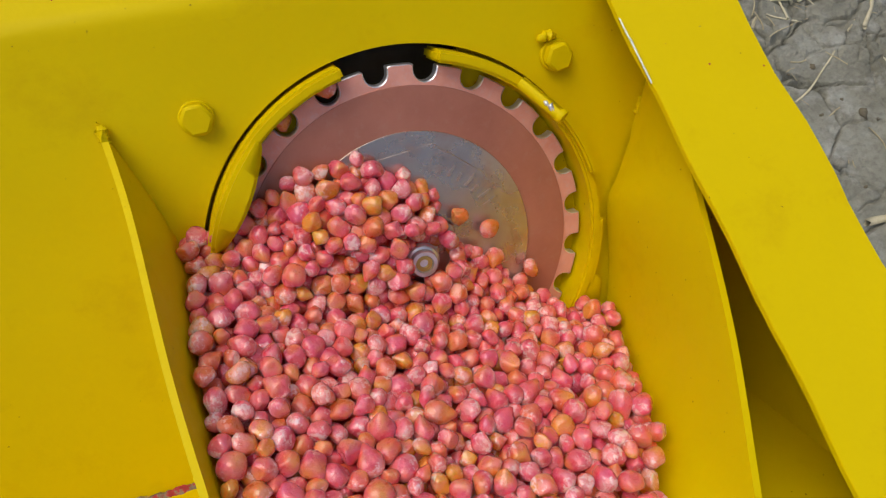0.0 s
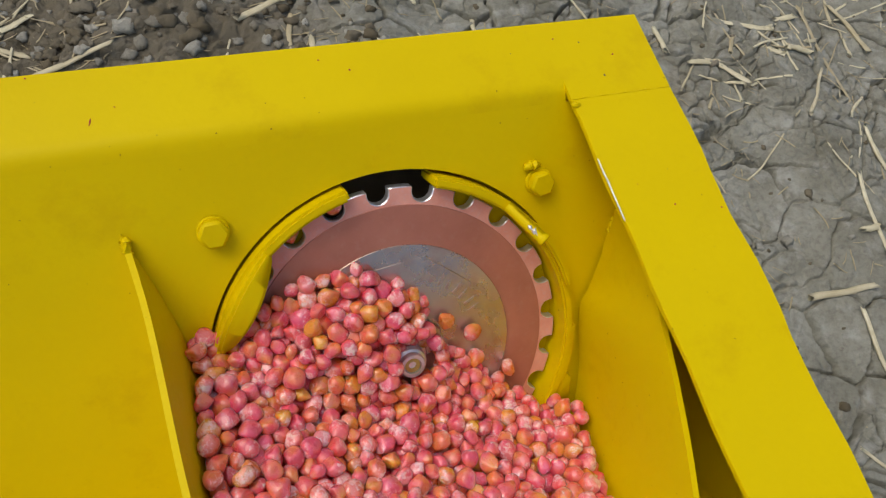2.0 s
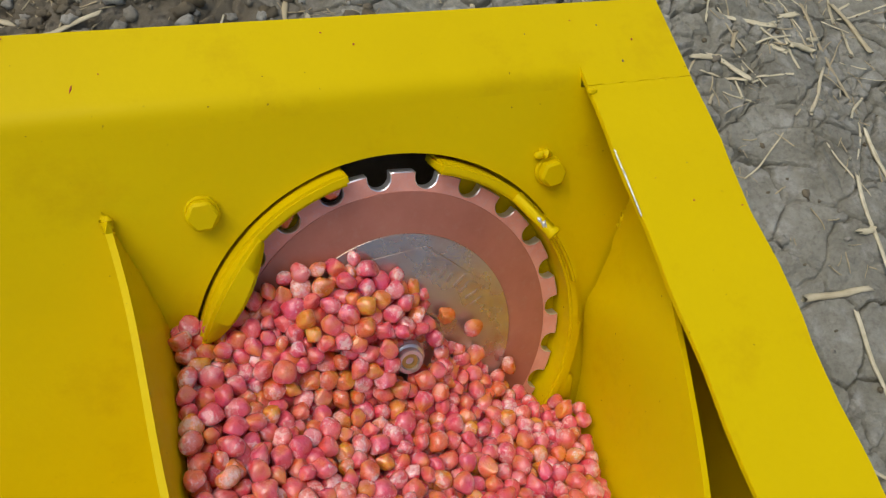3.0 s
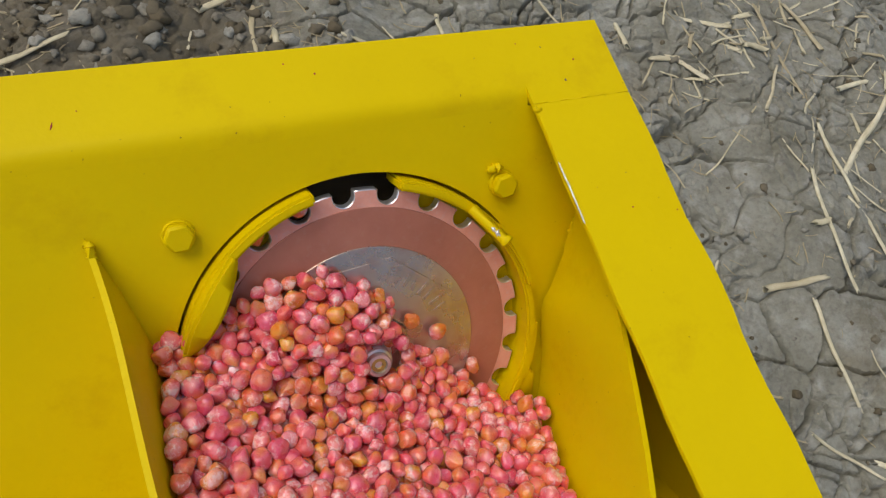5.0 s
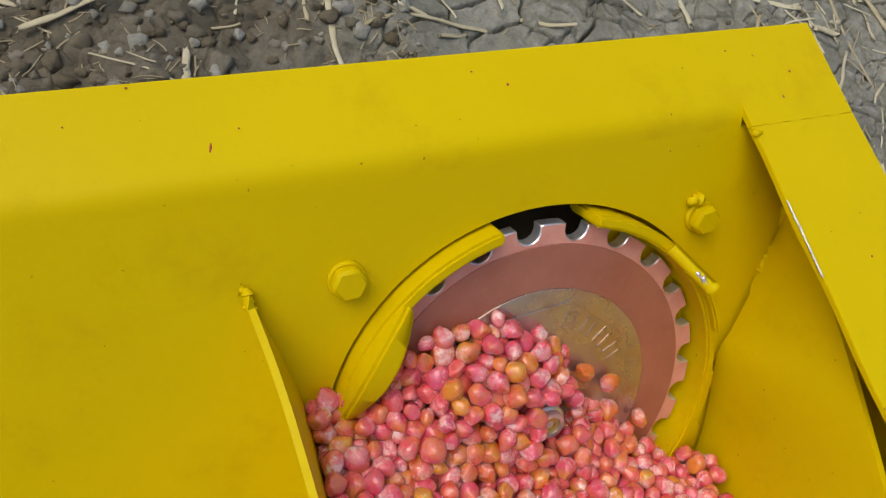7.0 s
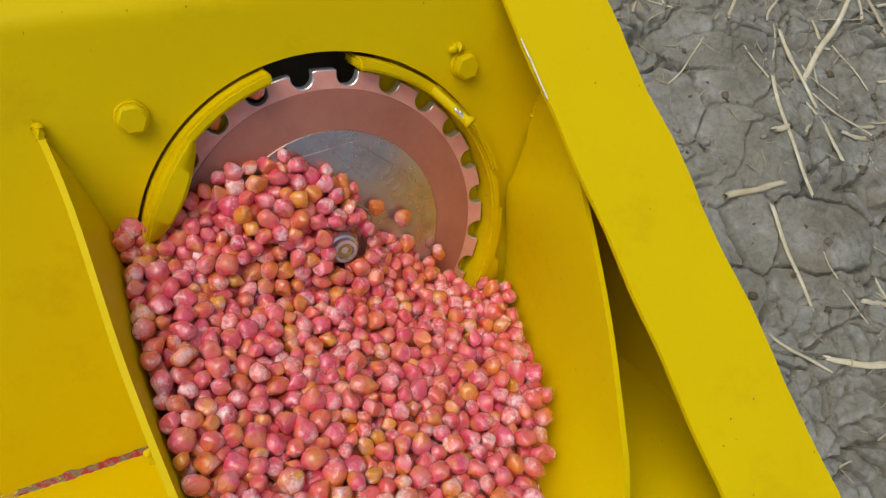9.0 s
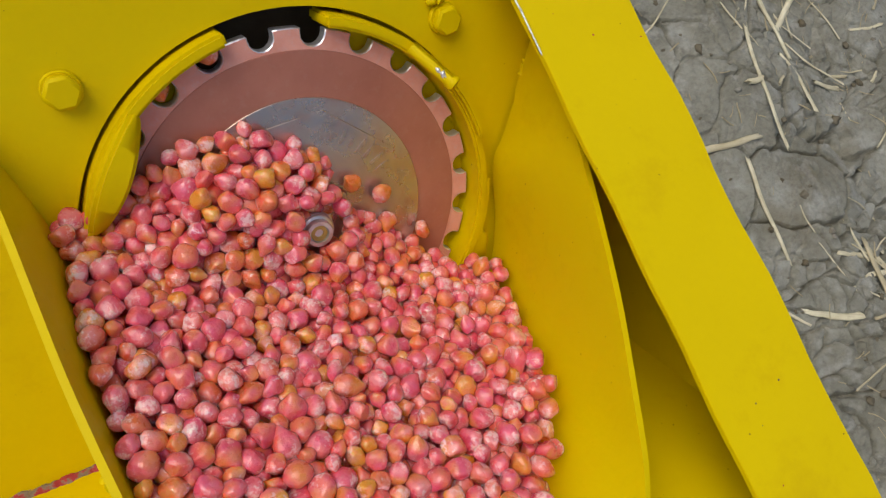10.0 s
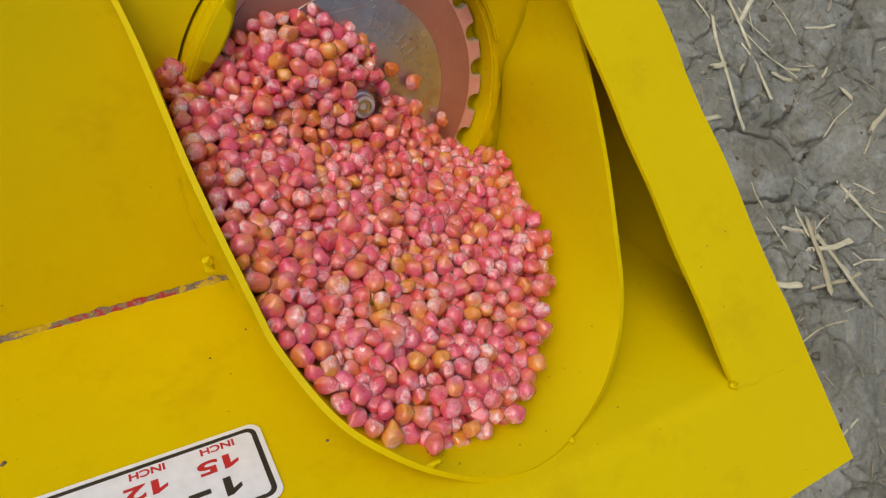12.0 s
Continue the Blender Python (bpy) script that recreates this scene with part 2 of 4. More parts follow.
def arc_bar(r0, r1, w0, w1, a0, a1, steps, bevel=0.0006, bulge=None):
    """A bar bent round the plate's centre; angles clockwise from the top, in degrees."""
    bm = bmesh.new()
    rings = []
    for k in range(steps + 1):
        f = k / steps
        a = radians(a0 + (a1 - a0) * f)
        d = bulge(f) if bulge else (0, 0, 0, 0)
        s, c = math.sin(a), math.cos(a)
        rings.append([bm.verts.new((r * DISC * s, r * DISC * c, w)) for r, w in ((r0 + d[0], w0 + d[2]), (r1 + d[1], w0 + d[2]), (r1 + d[1], w1 + d[3]), (r0 + d[0], w1 + d[3]))])
    for p, q in zip(rings, rings[1:]):
        for i in range(4):
            j = (i + 1) % 4
            bm.faces.new((p[i], p[j], q[j], q[i]))
    bm.faces.new(rings[0])
    bm.faces.new(rings[-1])
    bmesh.ops.recalc_face_normals(bm, faces=bm.faces)
    return soften(bm, bevel, 2, 40) if bevel else bm


def polar(r, a, w=0.0):
    return Vector((r * DISC * math.sin(radians(a)), r * DISC * math.cos(radians(a)), w))


def ring_disc(outline, holes, w0, w1, bevel=0.0):
    """A flat plate with holes; loops of (u, v)."""
    bm = bmesh.new()
    edges = []
    for loop in [outline, *holes]:
        vs = [bm.verts.new((u, v, w0)) for u, v in loop]
        edges += [bm.edges.new((vs[i], vs[(i + 1) % len(vs)])) for i in range(len(vs))]
    bmesh.ops.triangle_fill(bm, use_beauty=True, use_dissolve=False, edges=edges, normal=(0, 0, 1))
    faces = list(bm.faces)
    top = bmesh.ops.extrude_face_region(bm, geom=faces)
    bmesh.ops.translate(bm, verts=[v for v in top["geom"] if isinstance(v, bmesh.types.BMVert)], vec=(0, 0, w1 - w0))
    bmesh.ops.recalc_face_normals(bm, faces=bm.faces)
    if bevel:
        soften(bm, bevel, 1, 60)
    return bm


def circle(r, n, a0=0.0):
    return [(r * DISC * math.sin(a0 + 2 * math.pi * k / n), r * DISC * math.cos(a0 + 2 * math.pi * k / n)) for k in range(n)]


def lathe(profile, n=32):
    bm = bmesh.new()
    rings = [[bm.verts.new((r * math.cos(2 * math.pi * k / n), r * math.sin(2 * math.pi * k / n), z)) for k in range(n)] for r, z in profile]
    for p, q in zip(rings, rings[1:]):
        for i in range(n):
            j = (i + 1) % n
            bm.faces.new((p[i], p[j], q[j], q[i]))
    bm.faces.new(rings[0])
    bm.faces.new(rings[-1])
    return bm


def blob(points, radius, seed=0, rough=0.5):
    """A lumpy bead: a tube of uneven girth run through the points, or one small lump."""
    pts = [Vector(p) for p in points]
    bm = bmesh.new()
    if len(pts) == 1:
        made = bmesh.ops.create_icosphere(bm, subdivisions=2, radius=radius)
        for v in made["verts"]:
            v.co = v.co * (1 + 0.9 * noise.noise(v.co * (0.8 / radius) + Vector((seed * 3.1, 0, 0)))) + pts[0]
            v.co.z = pts[0].z + (v.co.z - pts[0].z) * 0.5
        return bm
    n = (len(pts) - 1) * 5 + 1
    sides = 10
    rings = []
    for k in range(n):
        f = k / (n - 1) * (len(pts) - 1)
        i = min(int(f), len(pts) - 2)
        p = pts[i].lerp(pts[i + 1], f - i)
        d = (pts[i + 1] - pts[i]).normalized()
        a = d.orthogonal().normalized()
        c = d.cross(a)
        e = min(k, n - 1 - k) / 3.0
        r = radius * min(1.0, 0.25 + 0.75 * e) * (0.85 + rough * noise.noise(Vector((k * 0.45, seed * 5.3, 0))))
        p = p + Vector((noise.noise(Vector((k * 0.3, seed, 1))), noise.noise(Vector((k * 0.3, seed, 5))), 0)) * radius * 0.5
        ring = []
        for j in range(sides):
            t = 2 * math.pi * j / sides
            q = a * math.cos(t) + c * math.sin(t)
            ring.append(bm.verts.new(p + q * r * (1 + rough * noise.noise(Vector((k * 0.6, j * 0.9, seed * 2.0))))))
        rings.append(ring)
    for p, q in zip(rings, rings[1:]):
        for i in range(sides):
            j = (i + 1) % sides
            bm.faces.new((p[i], p[j], q[j], q[i]))
    bm.faces.new(rings[0])
    bm.faces.new(rings[-1])
    return bm


def weld(name, points, radius, parent, material=YELLOW, seed=0, label=""):
    return part(name, blob(points, radius, seed), material, parent, label, smooth=60)


# ---- soil ----
def soil_height(x, y):
    p = Vector((x, y, 0.0))
    z = 0.012 * noise.noise(p * 3.0) + 0.006 * noise.noise(p * 9.0)
    rough = min(max((0.06 + 0.05 * noise.noise(p * 4.0) - x) / 0.10, 0.0), 1.0)
    if rough > 0:
        d = noise.voronoi((p + 0.012 * Vector((noise.noise(p * 30.0), noise.noise(p * 30.0 + Vector((3, 8, 0))), 0))) * 42.0)[0]
        z += rough * (0.012 * (0.5 - d[0]) + 0.012 * noise.noise(p * 17.0))
    z += 0.0022 * noise.noise(p * 60.0) + 0.0012 * noise.noise(p * 150.0)
    # wheel-pressed grooves along the travel
    z += 0.010 * math.sin((x + 0.06 * noise.noise(p * 2.0)) * 22.0)
    q = p + 0.022 * Vector((noise.noise(p * 14.0), noise.noise(p * 14.0 + Vector((9, 4, 0))), 0)) + 0.005 * Vector((noise.noise(p * 60.0), noise.noise(p * 60.0 + Vector((5, 2, 0))), 0))
    d = noise.voronoi(q * 11.0)[0]
    crack = max(0.0, 1 - (d[1] - d[0]) / 0.042)
    d = noise.voronoi(q * 27.0 + Vector((3, 1, 0)))[0]
    fine = max(0.0, 1 - (d[1] - d[0]) / 0.085)
    open_ = max(0.0, min(1.0, 0.62 + 1.9 * noise.noise(p * 5.0)))
    z -= (1 - 0.8 * rough) * (0.024 * crack * open_ + 0.011 * fine * max(0.0, min(1.0, 0.5 + 2.0 * noise.noise(p * 6.0 + Vector((2, 2, 0))))))
    return z


def axis_steps(lo, hi, fine, far):
    a = np.arange(lo, hi + 1e-9, fine)
    out = np.geomspace(0.01, far, 30)
    return np.concatenate([lo - out[::-1], a, hi + out])


def make_soil():
    xs, ys = axis_steps(-0.46, 1.22, 0.0019, 300.0), axis_steps(-0.60, 0.70, 0.0019, 300.0)
    vs = []
    for y in ys:
        for x in xs:
            out = max(-0.46 - x, x - 1.22, -0.60 - y, y - 0.70, 0.0)
            vs.append((x, y, soil_height(x, y) * max(0.0, 1 - out / 0.5) if out < 0.5 else 0.0))
    n = len(xs)
    fs = [(j * n + i, j * n + i + 1, (j + 1) * n + i + 1, (j + 1) * n + i) for j in range(len(ys) - 1) for i in range(n - 1)]
    me = bpy.data.meshes.new("ground")
    me.from_pydata(vs, [], fs)
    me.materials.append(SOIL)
    me.polygons.foreach_set("use_smooth", [True] * len(me.polygons))
    return tagged(new("ground", me), "dry grey-brown cracked field soil", "ground", kind="structure")


make_soil()


def stalk(length, radius, bend, seed, sides=7, steps=9):
    """A split dry stalk: a flattened, slightly bent tube with nodes and ragged ends."""
    rnd = random.Random(seed)
    node_at = rnd.uniform(0.2, 0.8)
    flat = rnd.uniform(0.22, 0.6)
    vs, fs = [], []
    for k in range(steps + 1):
        f = k / steps
        x = (f - 0.5) * length
        y = bend * length * (f - 0.5) ** 2 * 1.0 + 0.01 * length * math.sin(f * 9 + seed)
        r = radius * (0.85 + 0.25 * math.exp(-((f - node_at) / 0.05) ** 2)) * (1 - 0.25 * f)
        for i in range(sides):
            a = 2 * math.pi * i / sides
            end = (rnd.uniform(-1, 1) * radius * 1.2) if k in (0, steps) else 0.0
            vs.append((x + end, y + r * math.cos(a) * rnd.uniform(0.88, 1.1), r * flat * math.sin(a) + radius * flat))
    for k in range(steps):
        for i in range(sides):
            j = (i + 1) % sides
            fs.append((k * sides + i, k * sides + j, (k + 1) * sides + j, (k + 1) * sides + i))
    fs += [tuple(range(sides)), tuple(range(steps * sides, steps * sides + sides))]
    return np.array(vs), fs


def stalk_object(x, y, turn, length, radius, bend, seed):
    vs, fs = stalk(length, radius, bend, seed)
    me = bpy.data.meshes.new("straw_stalk")
    me.from_pydata(vs.tolist(), [], fs)
    me.materials.append(STRAW)
    me.polygons.foreach_set("use_smooth", [True] * len(me.polygons))
    ob = new("straw_stalk", me)
    c, s_ = math.cos(radians(turn)) * length * 0.4, math.sin(radians(turn)) * length * 0.4
    za, zb = soil_height(x - c, y - s_), soil_height(x + c, y + s_)
    ob.matrix_basis = pose(x, y, max((za + zb) / 2, soil_height(x, y)) - 0.0005, 0, -math.degrees(math.atan2(zb - za, 0.8 * length)), turn)
    word = "long" if length > 0.085 else "short"
    return tagged(ob, word + " dry straw stalk lying on cracked soil", "straw", "straw stalks on the soil")


# Stalks that can be told apart, then the scatter among them
STALKS = [(0.583, -0.009, -6, 0.086, 0.0062, 0.02), (0.587, -0.108, -93, 0.145, 0.0042, 0.06), (0.538, -0.226, -49, 0.096, 0.0030, 0.10), (0.725, -0.252, -78, 0.188, 0.0052, 0.05), (0.843, -0.205, -68, 0.10, 0.0045, 0.08),
          (0.843, 0.185, 35, 0.20, 0.0060, 0.02), (0.925, 0.273, 9, 0.19, 0.0055, 0.12), (0.765, 0.336, -91, 0.21, 0.0040, 0.06), (0.752, 0.148, -98, 0.147, 0.0044, 0.08), (0.666, 0.049, -102, 0.19, 0.0042, 0.12),
          (0.962, 0.199, -98, 0.09, 0.0050, 0.05), (0.001, 0.419, -90, 0.090, 0.0050, 0.15), (0.277, 0.407, -31, 0.079, 0.0042, 0.20), (-0.021, 0.477, -98, 0.079, 0.0045, 0.12), (0.228, 0.462, -102, 0.063, 0.0042, 0.1), (-0.341, 0.505, -30, 0.045, 0.0050, 0.1)]
rnd = random.Random(21)
for k, row in enumerate(STALKS):
    stalk_object(*row, k)
for k in range(270):
    place = rnd.random()
    if place < 0.34:
        x, y = rnd.uniform(0.14, 1.15), rnd.uniform(-0.52, 0.62)
    elif place < 0.74:
        cx, cy = ((0.62, 0.34), (0.80, 0.14), (0.92, 0.40), (0.74, -0.22), (0.72, 0.44), (0.85, 0.30))[k % 6]
        x, y = cx + rnd.gauss(0, 0.075), cy + rnd.gauss(0, 0.065)
    else:
        x, y = rnd.uniform(-0.44, 0.16), rnd.uniform(0.18, 0.66)
    stalk_object(x, y, rnd.uniform(0, 180), rnd.choice((0.025, 0.03, 0.04, 0.05, 0.07, 0.10)) * rnd.uniform(0.8, 1.2), rnd.choice((0.0015, 0.002, 0.0025, 0.0035, 0.0055)) * rnd.uniform(0.8, 1.2), rnd.uniform(-0.25, 0.25), 100 + k)


def scatter(name, label, category, rows, material):
    vs, fs, base = [], [], 0
    for v, f in rows:
        vs.append(v)
        fs += [tuple(i + base for i in q) for q in f]
        base += len(v)
    me = bpy.data.meshes.new(name)
    me.from_pydata(np.concatenate(vs).tolist(), [], fs)
    me.materials.append(material)
    me.polygons.foreach_set("use_smooth", [True] * len(me.polygons))
    return tagged(new(name, me), label, category, kind="stuff")


def chaff_rows():
    rnd = random.Random(8)
    rows = []
    for k in range(2600):
        x, y = (rnd.uniform(0.08, 1.2), rnd.uniform(-0.58, 0.68)) if rnd.random() < 0.55 else (rnd.uniform(-0.45, 0.1), rnd.uniform(0.1, 0.68))
        if noise.noise(Vector((x * 5, y * 3, 4))) < rnd.uniform(-0.5, 0.35):
            continue
        v, f = stalk(rnd.uniform(0.008, 0.035), rnd.uniform(0.0006, 0.0016), rnd.uniform(-0.4, 0.4), k, 5, 4)
        m = np.array(Euler((0, rnd.uniform(-0.35, 0.35), rnd.uniform(0, 6.28))).to_matrix())
        rows.append((v @ m.T + (x, y, soil_height(x, y) + 0.0005), f))
    return rows


scatter("chaff", "fine dry chaff and straw bits strewn on soil", "chaff", chaff_rows(), STRAW)


def clod_rows():
    rnd = random.Random(3)
    bm = bmesh.new()
    bmesh.ops.create_icosphere(bm, subdivisions=2, radius=1.0)
    bm.verts.index_update()
    unit = np.array([v.co[:] for v in bm.verts])
    faces = [tuple(v.index for v in f.verts) for f in bm.faces]
    bm.free()
    rows = []
    for k in range(1500):
        if rnd.random() < 0.72:
            x, y, r = rnd.uniform(-0.45, 0.10), rnd.uniform(0.08, 0.69), rnd.choice((0.003, 0.004, 0.006, 0.008, 0.010))
        else:
            x, y, r = rnd.uniform(0.08, 1.15), rnd.uniform(-0.55, 0.67), rnd.choice((0.002, 0.003, 0.004, 0.006))
        r *= rnd.uniform(0.7, 1.25)
        off = Vector((k * 1.7, k * 0.3, 0))
        v = np.array([np.array(p) * (1 + 0.75 * noise.noise(Vector(p) * 1.5 + off) + 0.4 * noise.noise(Vector(p) * 3.3 + off)) for p in unit.tolist()])
        v = v * (r * rnd.uniform(0.8, 1.3), r * rnd.uniform(0.8, 1.2), r * rnd.uniform(0.5, 0.9))
        rows.append((v + (x, y, soil_height(x, y) + r * 0.05), faces))
    return rows


scatter("soil_clods", "loose crumbly grey-brown clods of dry soil", "soil clods", clod_rows(), CLOD)

# ---- hopper ----
hopper = thing("seed_hopper", "yellow-painted sheet steel seed hopper standing over the soil", "hopper", (0, 0, 0))


def bent_profile(edge_y, fold_y, slope, down, sign, radius_len=0.0042):
    """(y, z) from the rim's outer edge over a soft fold down the sloping panel; sign +1 at the back."""
    pts = [(edge_y, 0.0), (fold_y + sign * (radius_len + 0.016), 0.0)]
    a, b = Vector((fold_y + sign * radius_len, 0)), Vector((fold_y - sign * radius_len * math.cos(slope), -radius_len * math.sin(slope)))
    c = Vector((fold_y, 0))
    for k in range(9):
        t = k / 8
        p = a * (1 - t) ** 2 + c * 2 * t * (1 - t) + b * t * t
        pts.append((p.x, p.y))
    pts.append((fold_y - sign * down * math.cos(slope), -down * math.sin(slope)))
    return [(y, z + TOP) for y, z in pts]


# Back panel: the fold strip above the hole, then the holed flat
FOLD = 0.0065
HOLE = 0.0763


def back_panel():
    bm = bmesh.new()
    v1 = CS - FOLD
    low = CS - (BACK_Y - SEAM_Y) / math.cos(SLOPE) - 0.001
    hole = circle(HOLE, 96)
    out = [(LEFT - CX, v1)] + [(LEFT - CX, low), (0.044 - CX, low), (0.044 - CX, v1)]
    return ring_disc(out, [hole], -SHEET, 0.0)


part("back_panel", back_panel(), YELLOW, hopper, m=PANEL)
rim = bent_profile(LIP_BACK, BACK_Y, SLOPE, FOLD, 1)
part("back_rim", profile_sheet(rim, LEFT, 0.0002, SHEET, 40), YELLOW, hopper, smooth=35)
part("corner_plate", slab([(0.0002, 0.0042), (LIP, 0.0042), (LIP, LIP_BACK), (0.0002, LIP_BACK)], TOP - 0.0021, TOP), YELLOW, hopper)
front_down = (LENGTH + SEAM_Y) / math.cos(FRONT)
front = bent_profile(-LENGTH - LIP, -LENGTH, FRONT, front_down + 0.004, -1)
part("front_panel", profile_sheet(front, LEFT, LIP, SHEET, 40), YELLOW, hopper, smooth=35)


def end_rim():
    """The flat bar along the end, its cut edges a little wavy."""
    rnd = random.Random(5)
    n = 24
    inner = [(0.0030 * k / n + 0.0004 * math.sin(k * 1.3), 0.0040 - (LENGTH + 0.0067) * k / n) for k in range(n + 1)]
    outer = [(LIP + (0.0008 * math.sin(k * 0.9) + rnd.uniform(-0.0003, 0.0003)) * min(k / 3, (n - k) / 3, 1), 0.0040 - (LENGTH + 0.0067) * k / n) for k in range(n + 1)]
    return slab(inner + outer[::-1], TOP - 0.0021, TOP + 0.0001, 0.0002)


part("end_rim", end_rim(), YELLOW, hopper)
part("end_panel", slab([(0.0425, LIP_BACK - 0.002), (0.0447, LIP_BACK - 0.002), (0.0447, -LENGTH - 0.044), (0.0425, -LENGTH - 0.044)], TOP - 0.13, TOP - 0.0024), YELLOW, hopper)
part("far_end_panel", slab([(LEFT - 0.003, LIP_BACK), (LEFT, LIP_BACK), (LEFT, -LENGTH - LIP), (LEFT - 0.003, -LENGTH - LIP)], TOP - 0.13, TOP), YELLOW, hopper)

# Pocket: a sheet bent into a U round the plate, open at the top
WALL_U = [(-0.0965, 0.0715), (-0.0890, 0.0485), (-0.0835, 0.0260)]
for a in range(0, 181, 6):
    c_, s_ = math.cos(radians(a)), math.sin(radians(a))
    WALL_U.append(((-0.0805 if c_ > 0 else 0.0830) * math.sqrt(abs(c_)), 0.002 - 0.080 * math.sqrt(max(s_, 0.0))))
WALL_U += [(0.0885, 0.0130), (0.0988, 0.0375), (0.1075, 0.0600)]
RIM_U = [(-0.1722, -0.0132, -0.0225), (-0.1676, -0.047, -0.0195), (-0.1636, -0.102, -0.0155), (-0.1580, -0.148, -0.013), (-0.1545, -0.168, -0.0125), (-0.1440, -0.195, -0.011),
         (-0.1290, -0.2135, -0.009), (-0.1150, -0.2245, -0.007), (-0.1040, -0.2300, -0.0045), (-0.0900, -0.2325, -0.0035), (-0.0770, -0.2312, -0.0045), (-0.0640, -0.2270, -0.007),
         (-0.0480, -0.2185, -0.009), (-0.0335, -0.2045, -0.010), (-0.0240, -0.1885, -0.010), (-0.0172, -0.1695, -0.010), (-0.0060, -0.1340, -0.010), (0.0044, -0.0900, -0.010), (0.0125, -0.0550, -0.0125), (0.0190, -0.0180, -0.0185)]


def resample(points, n, where=None):
    pts = [Vector(p) for p in points]
    d = [0.0]
    for a, b in zip(pts, pts[1:]):
        d.append(d[-1] + (b - a).length)
    out = []
    for k in range(n):
        s = (k / (n - 1) if where is None else where(k / (n - 1))) * d[-1]
        i = max(j for j in range(len(d)) if d[j] <= s + 1e-12)
        i = min(i, len(pts) - 2)
        f = (s - d[i]) / (d[i + 1] - d[i])
        # Catmull-Rom between the given points
        p0, p1, p2, p3 = pts[max(i - 1, 0)], pts[i], pts[i + 1], pts[min(i + 2, len(pts) - 1)]
        out.append(0.5 * (2 * p1 + (p2 - p0) * f + (2 * p0 - 5 * p1 + 4 * p2 - p3) * f * f + (3 * p1 - p0 - 3 * p2 + p3) * f ** 3))
    return out


N_U, N_T = 120, 10
wall_curve = [PANEL @ Vector((p.x, p.y, 0.0006 + (0.0016 if p.x > 0 and p.y < 0.03 else 0.0))) for p in resample([(u, v, 0) for u, v in WALL_U], N_U)]
rim_curve = [p + Vector((0, 0, TOP)) for p in resample(RIM_U, N_U)]


def pocket_point(i, t):
    return wall_curve[i].lerp(rim_curve[i], t)


def pocket():
    bm = bmesh.new()
    inner = [[pocket_point(i, 0.0 + j / N_T) for j in range(N_T + 1)] for i in range(N_U)]
    mid = Vector((CX, -0.12, TOP - 0.02))
    grid_in, grid_out = [], []
    for i in range(N_U):
        a, b = [], []
        for j in range(N_T + 1):
            p = inner[i][j]
            du = inner[min(i + 1, N_U - 1)][j] - inner[max(i - 1, 0)][j]
            dv = inner[i][min(j + 1, N_T)] - inner[i][max(j - 1, 0)]
            if dv.length < 1e-5:
                dv = Vector((0, 0.5, 0.6))
            nn = du.cross(dv)
            nn = nn.normalized() if nn.length > 1e-12 else Vector((1, 0, 0))
            if nn.dot(mid - p) < 0:
                nn = -nn
            a.append(bm.verts.new(p))
            b.append(bm.verts.new(p - nn * SHEET))
        grid_in.append(a)
        grid_out.append(b)
    for g in (grid_in, grid_out):
        for i in range(N_U - 1):
            for j in range(N_T):
                bm.faces.new((g[i][j], g[i + 1][j], g[i + 1][j + 1], g[i][j + 1]))
    for i in range(N_U - 1):
        bm.faces.new((grid_in[i][N_T], grid_in[i + 1][N_T], grid_out[i + 1][N_T], grid_out[i][N_T]))
        bm.faces.new((grid_in[i][0], grid_in[i + 1][0], grid_out[i + 1][0], grid_out[i][0]))
    return bm


part("pocket", pocket(), YELLOW, hopper, "yellow curved sheet pocket holding the seed", smooth=40)

# Retaining ring in two lengths, open at the top
ring_left = part("retaining_ring", arc_bar(0.0706, 0.0749, -0.012, 0.0072, -12.5, -122, 44, 0.0010), YELLOW, hopper, m=PANEL, smooth=40)
ring_right = part("retaining_ring", arc_bar(0.0706, 0.0748, -0.012, 0.0072, 13.5, 128, 44, 0.0010), YELLOW, hopper, m=PANEL, smooth=40)
part("backing_plate", arc_bar(0.030, 0.078, -0.0115, -0.0085, 22, 338, 80, 0), YELLOW, hopper, m=PANEL)
# Added dark disc and wall; their colour stands for shade in the ring's gap
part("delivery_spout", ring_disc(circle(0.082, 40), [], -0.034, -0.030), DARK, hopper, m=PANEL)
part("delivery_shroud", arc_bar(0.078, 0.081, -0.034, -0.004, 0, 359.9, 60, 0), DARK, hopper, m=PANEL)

# Bolts on the back panel
def hex_bolt(u, v, turn, tilt=0.0):
    b = part("bolt", lathe([(0.0060, 0.0), (0.0060, 0.0010), (0.0058, 0.0013), (0.0056, 0.0016)], 28), YELLOW, hopper, m=PANEL @ pose(u, v, 0.0003))
    bm = ring_disc(circle(0.0056, 6, turn), [], 0.0012, 0.0058, 0.0010)
    h = new("bolt_head", mesh_of(bm, "bolt_head", YELLOW, 30))
    h.parent = b
    h.matrix_basis = pose(0, 0, 0, tilt, 0, 0)
    return b


hex_bolt(-0.0660, 0.0668, 0.5)
hex_bolt(0.0645, 0.0650, 0.35, 6)
weld("weld_spatter", [PANEL @ Vector((0.0575 + 0.0022 * k, 0.0700 + (0.0012, 0.0025, 0.0028, 0.0018)[k], 0.002)) for k in range(4)], 0.0022, hopper, seed=5)

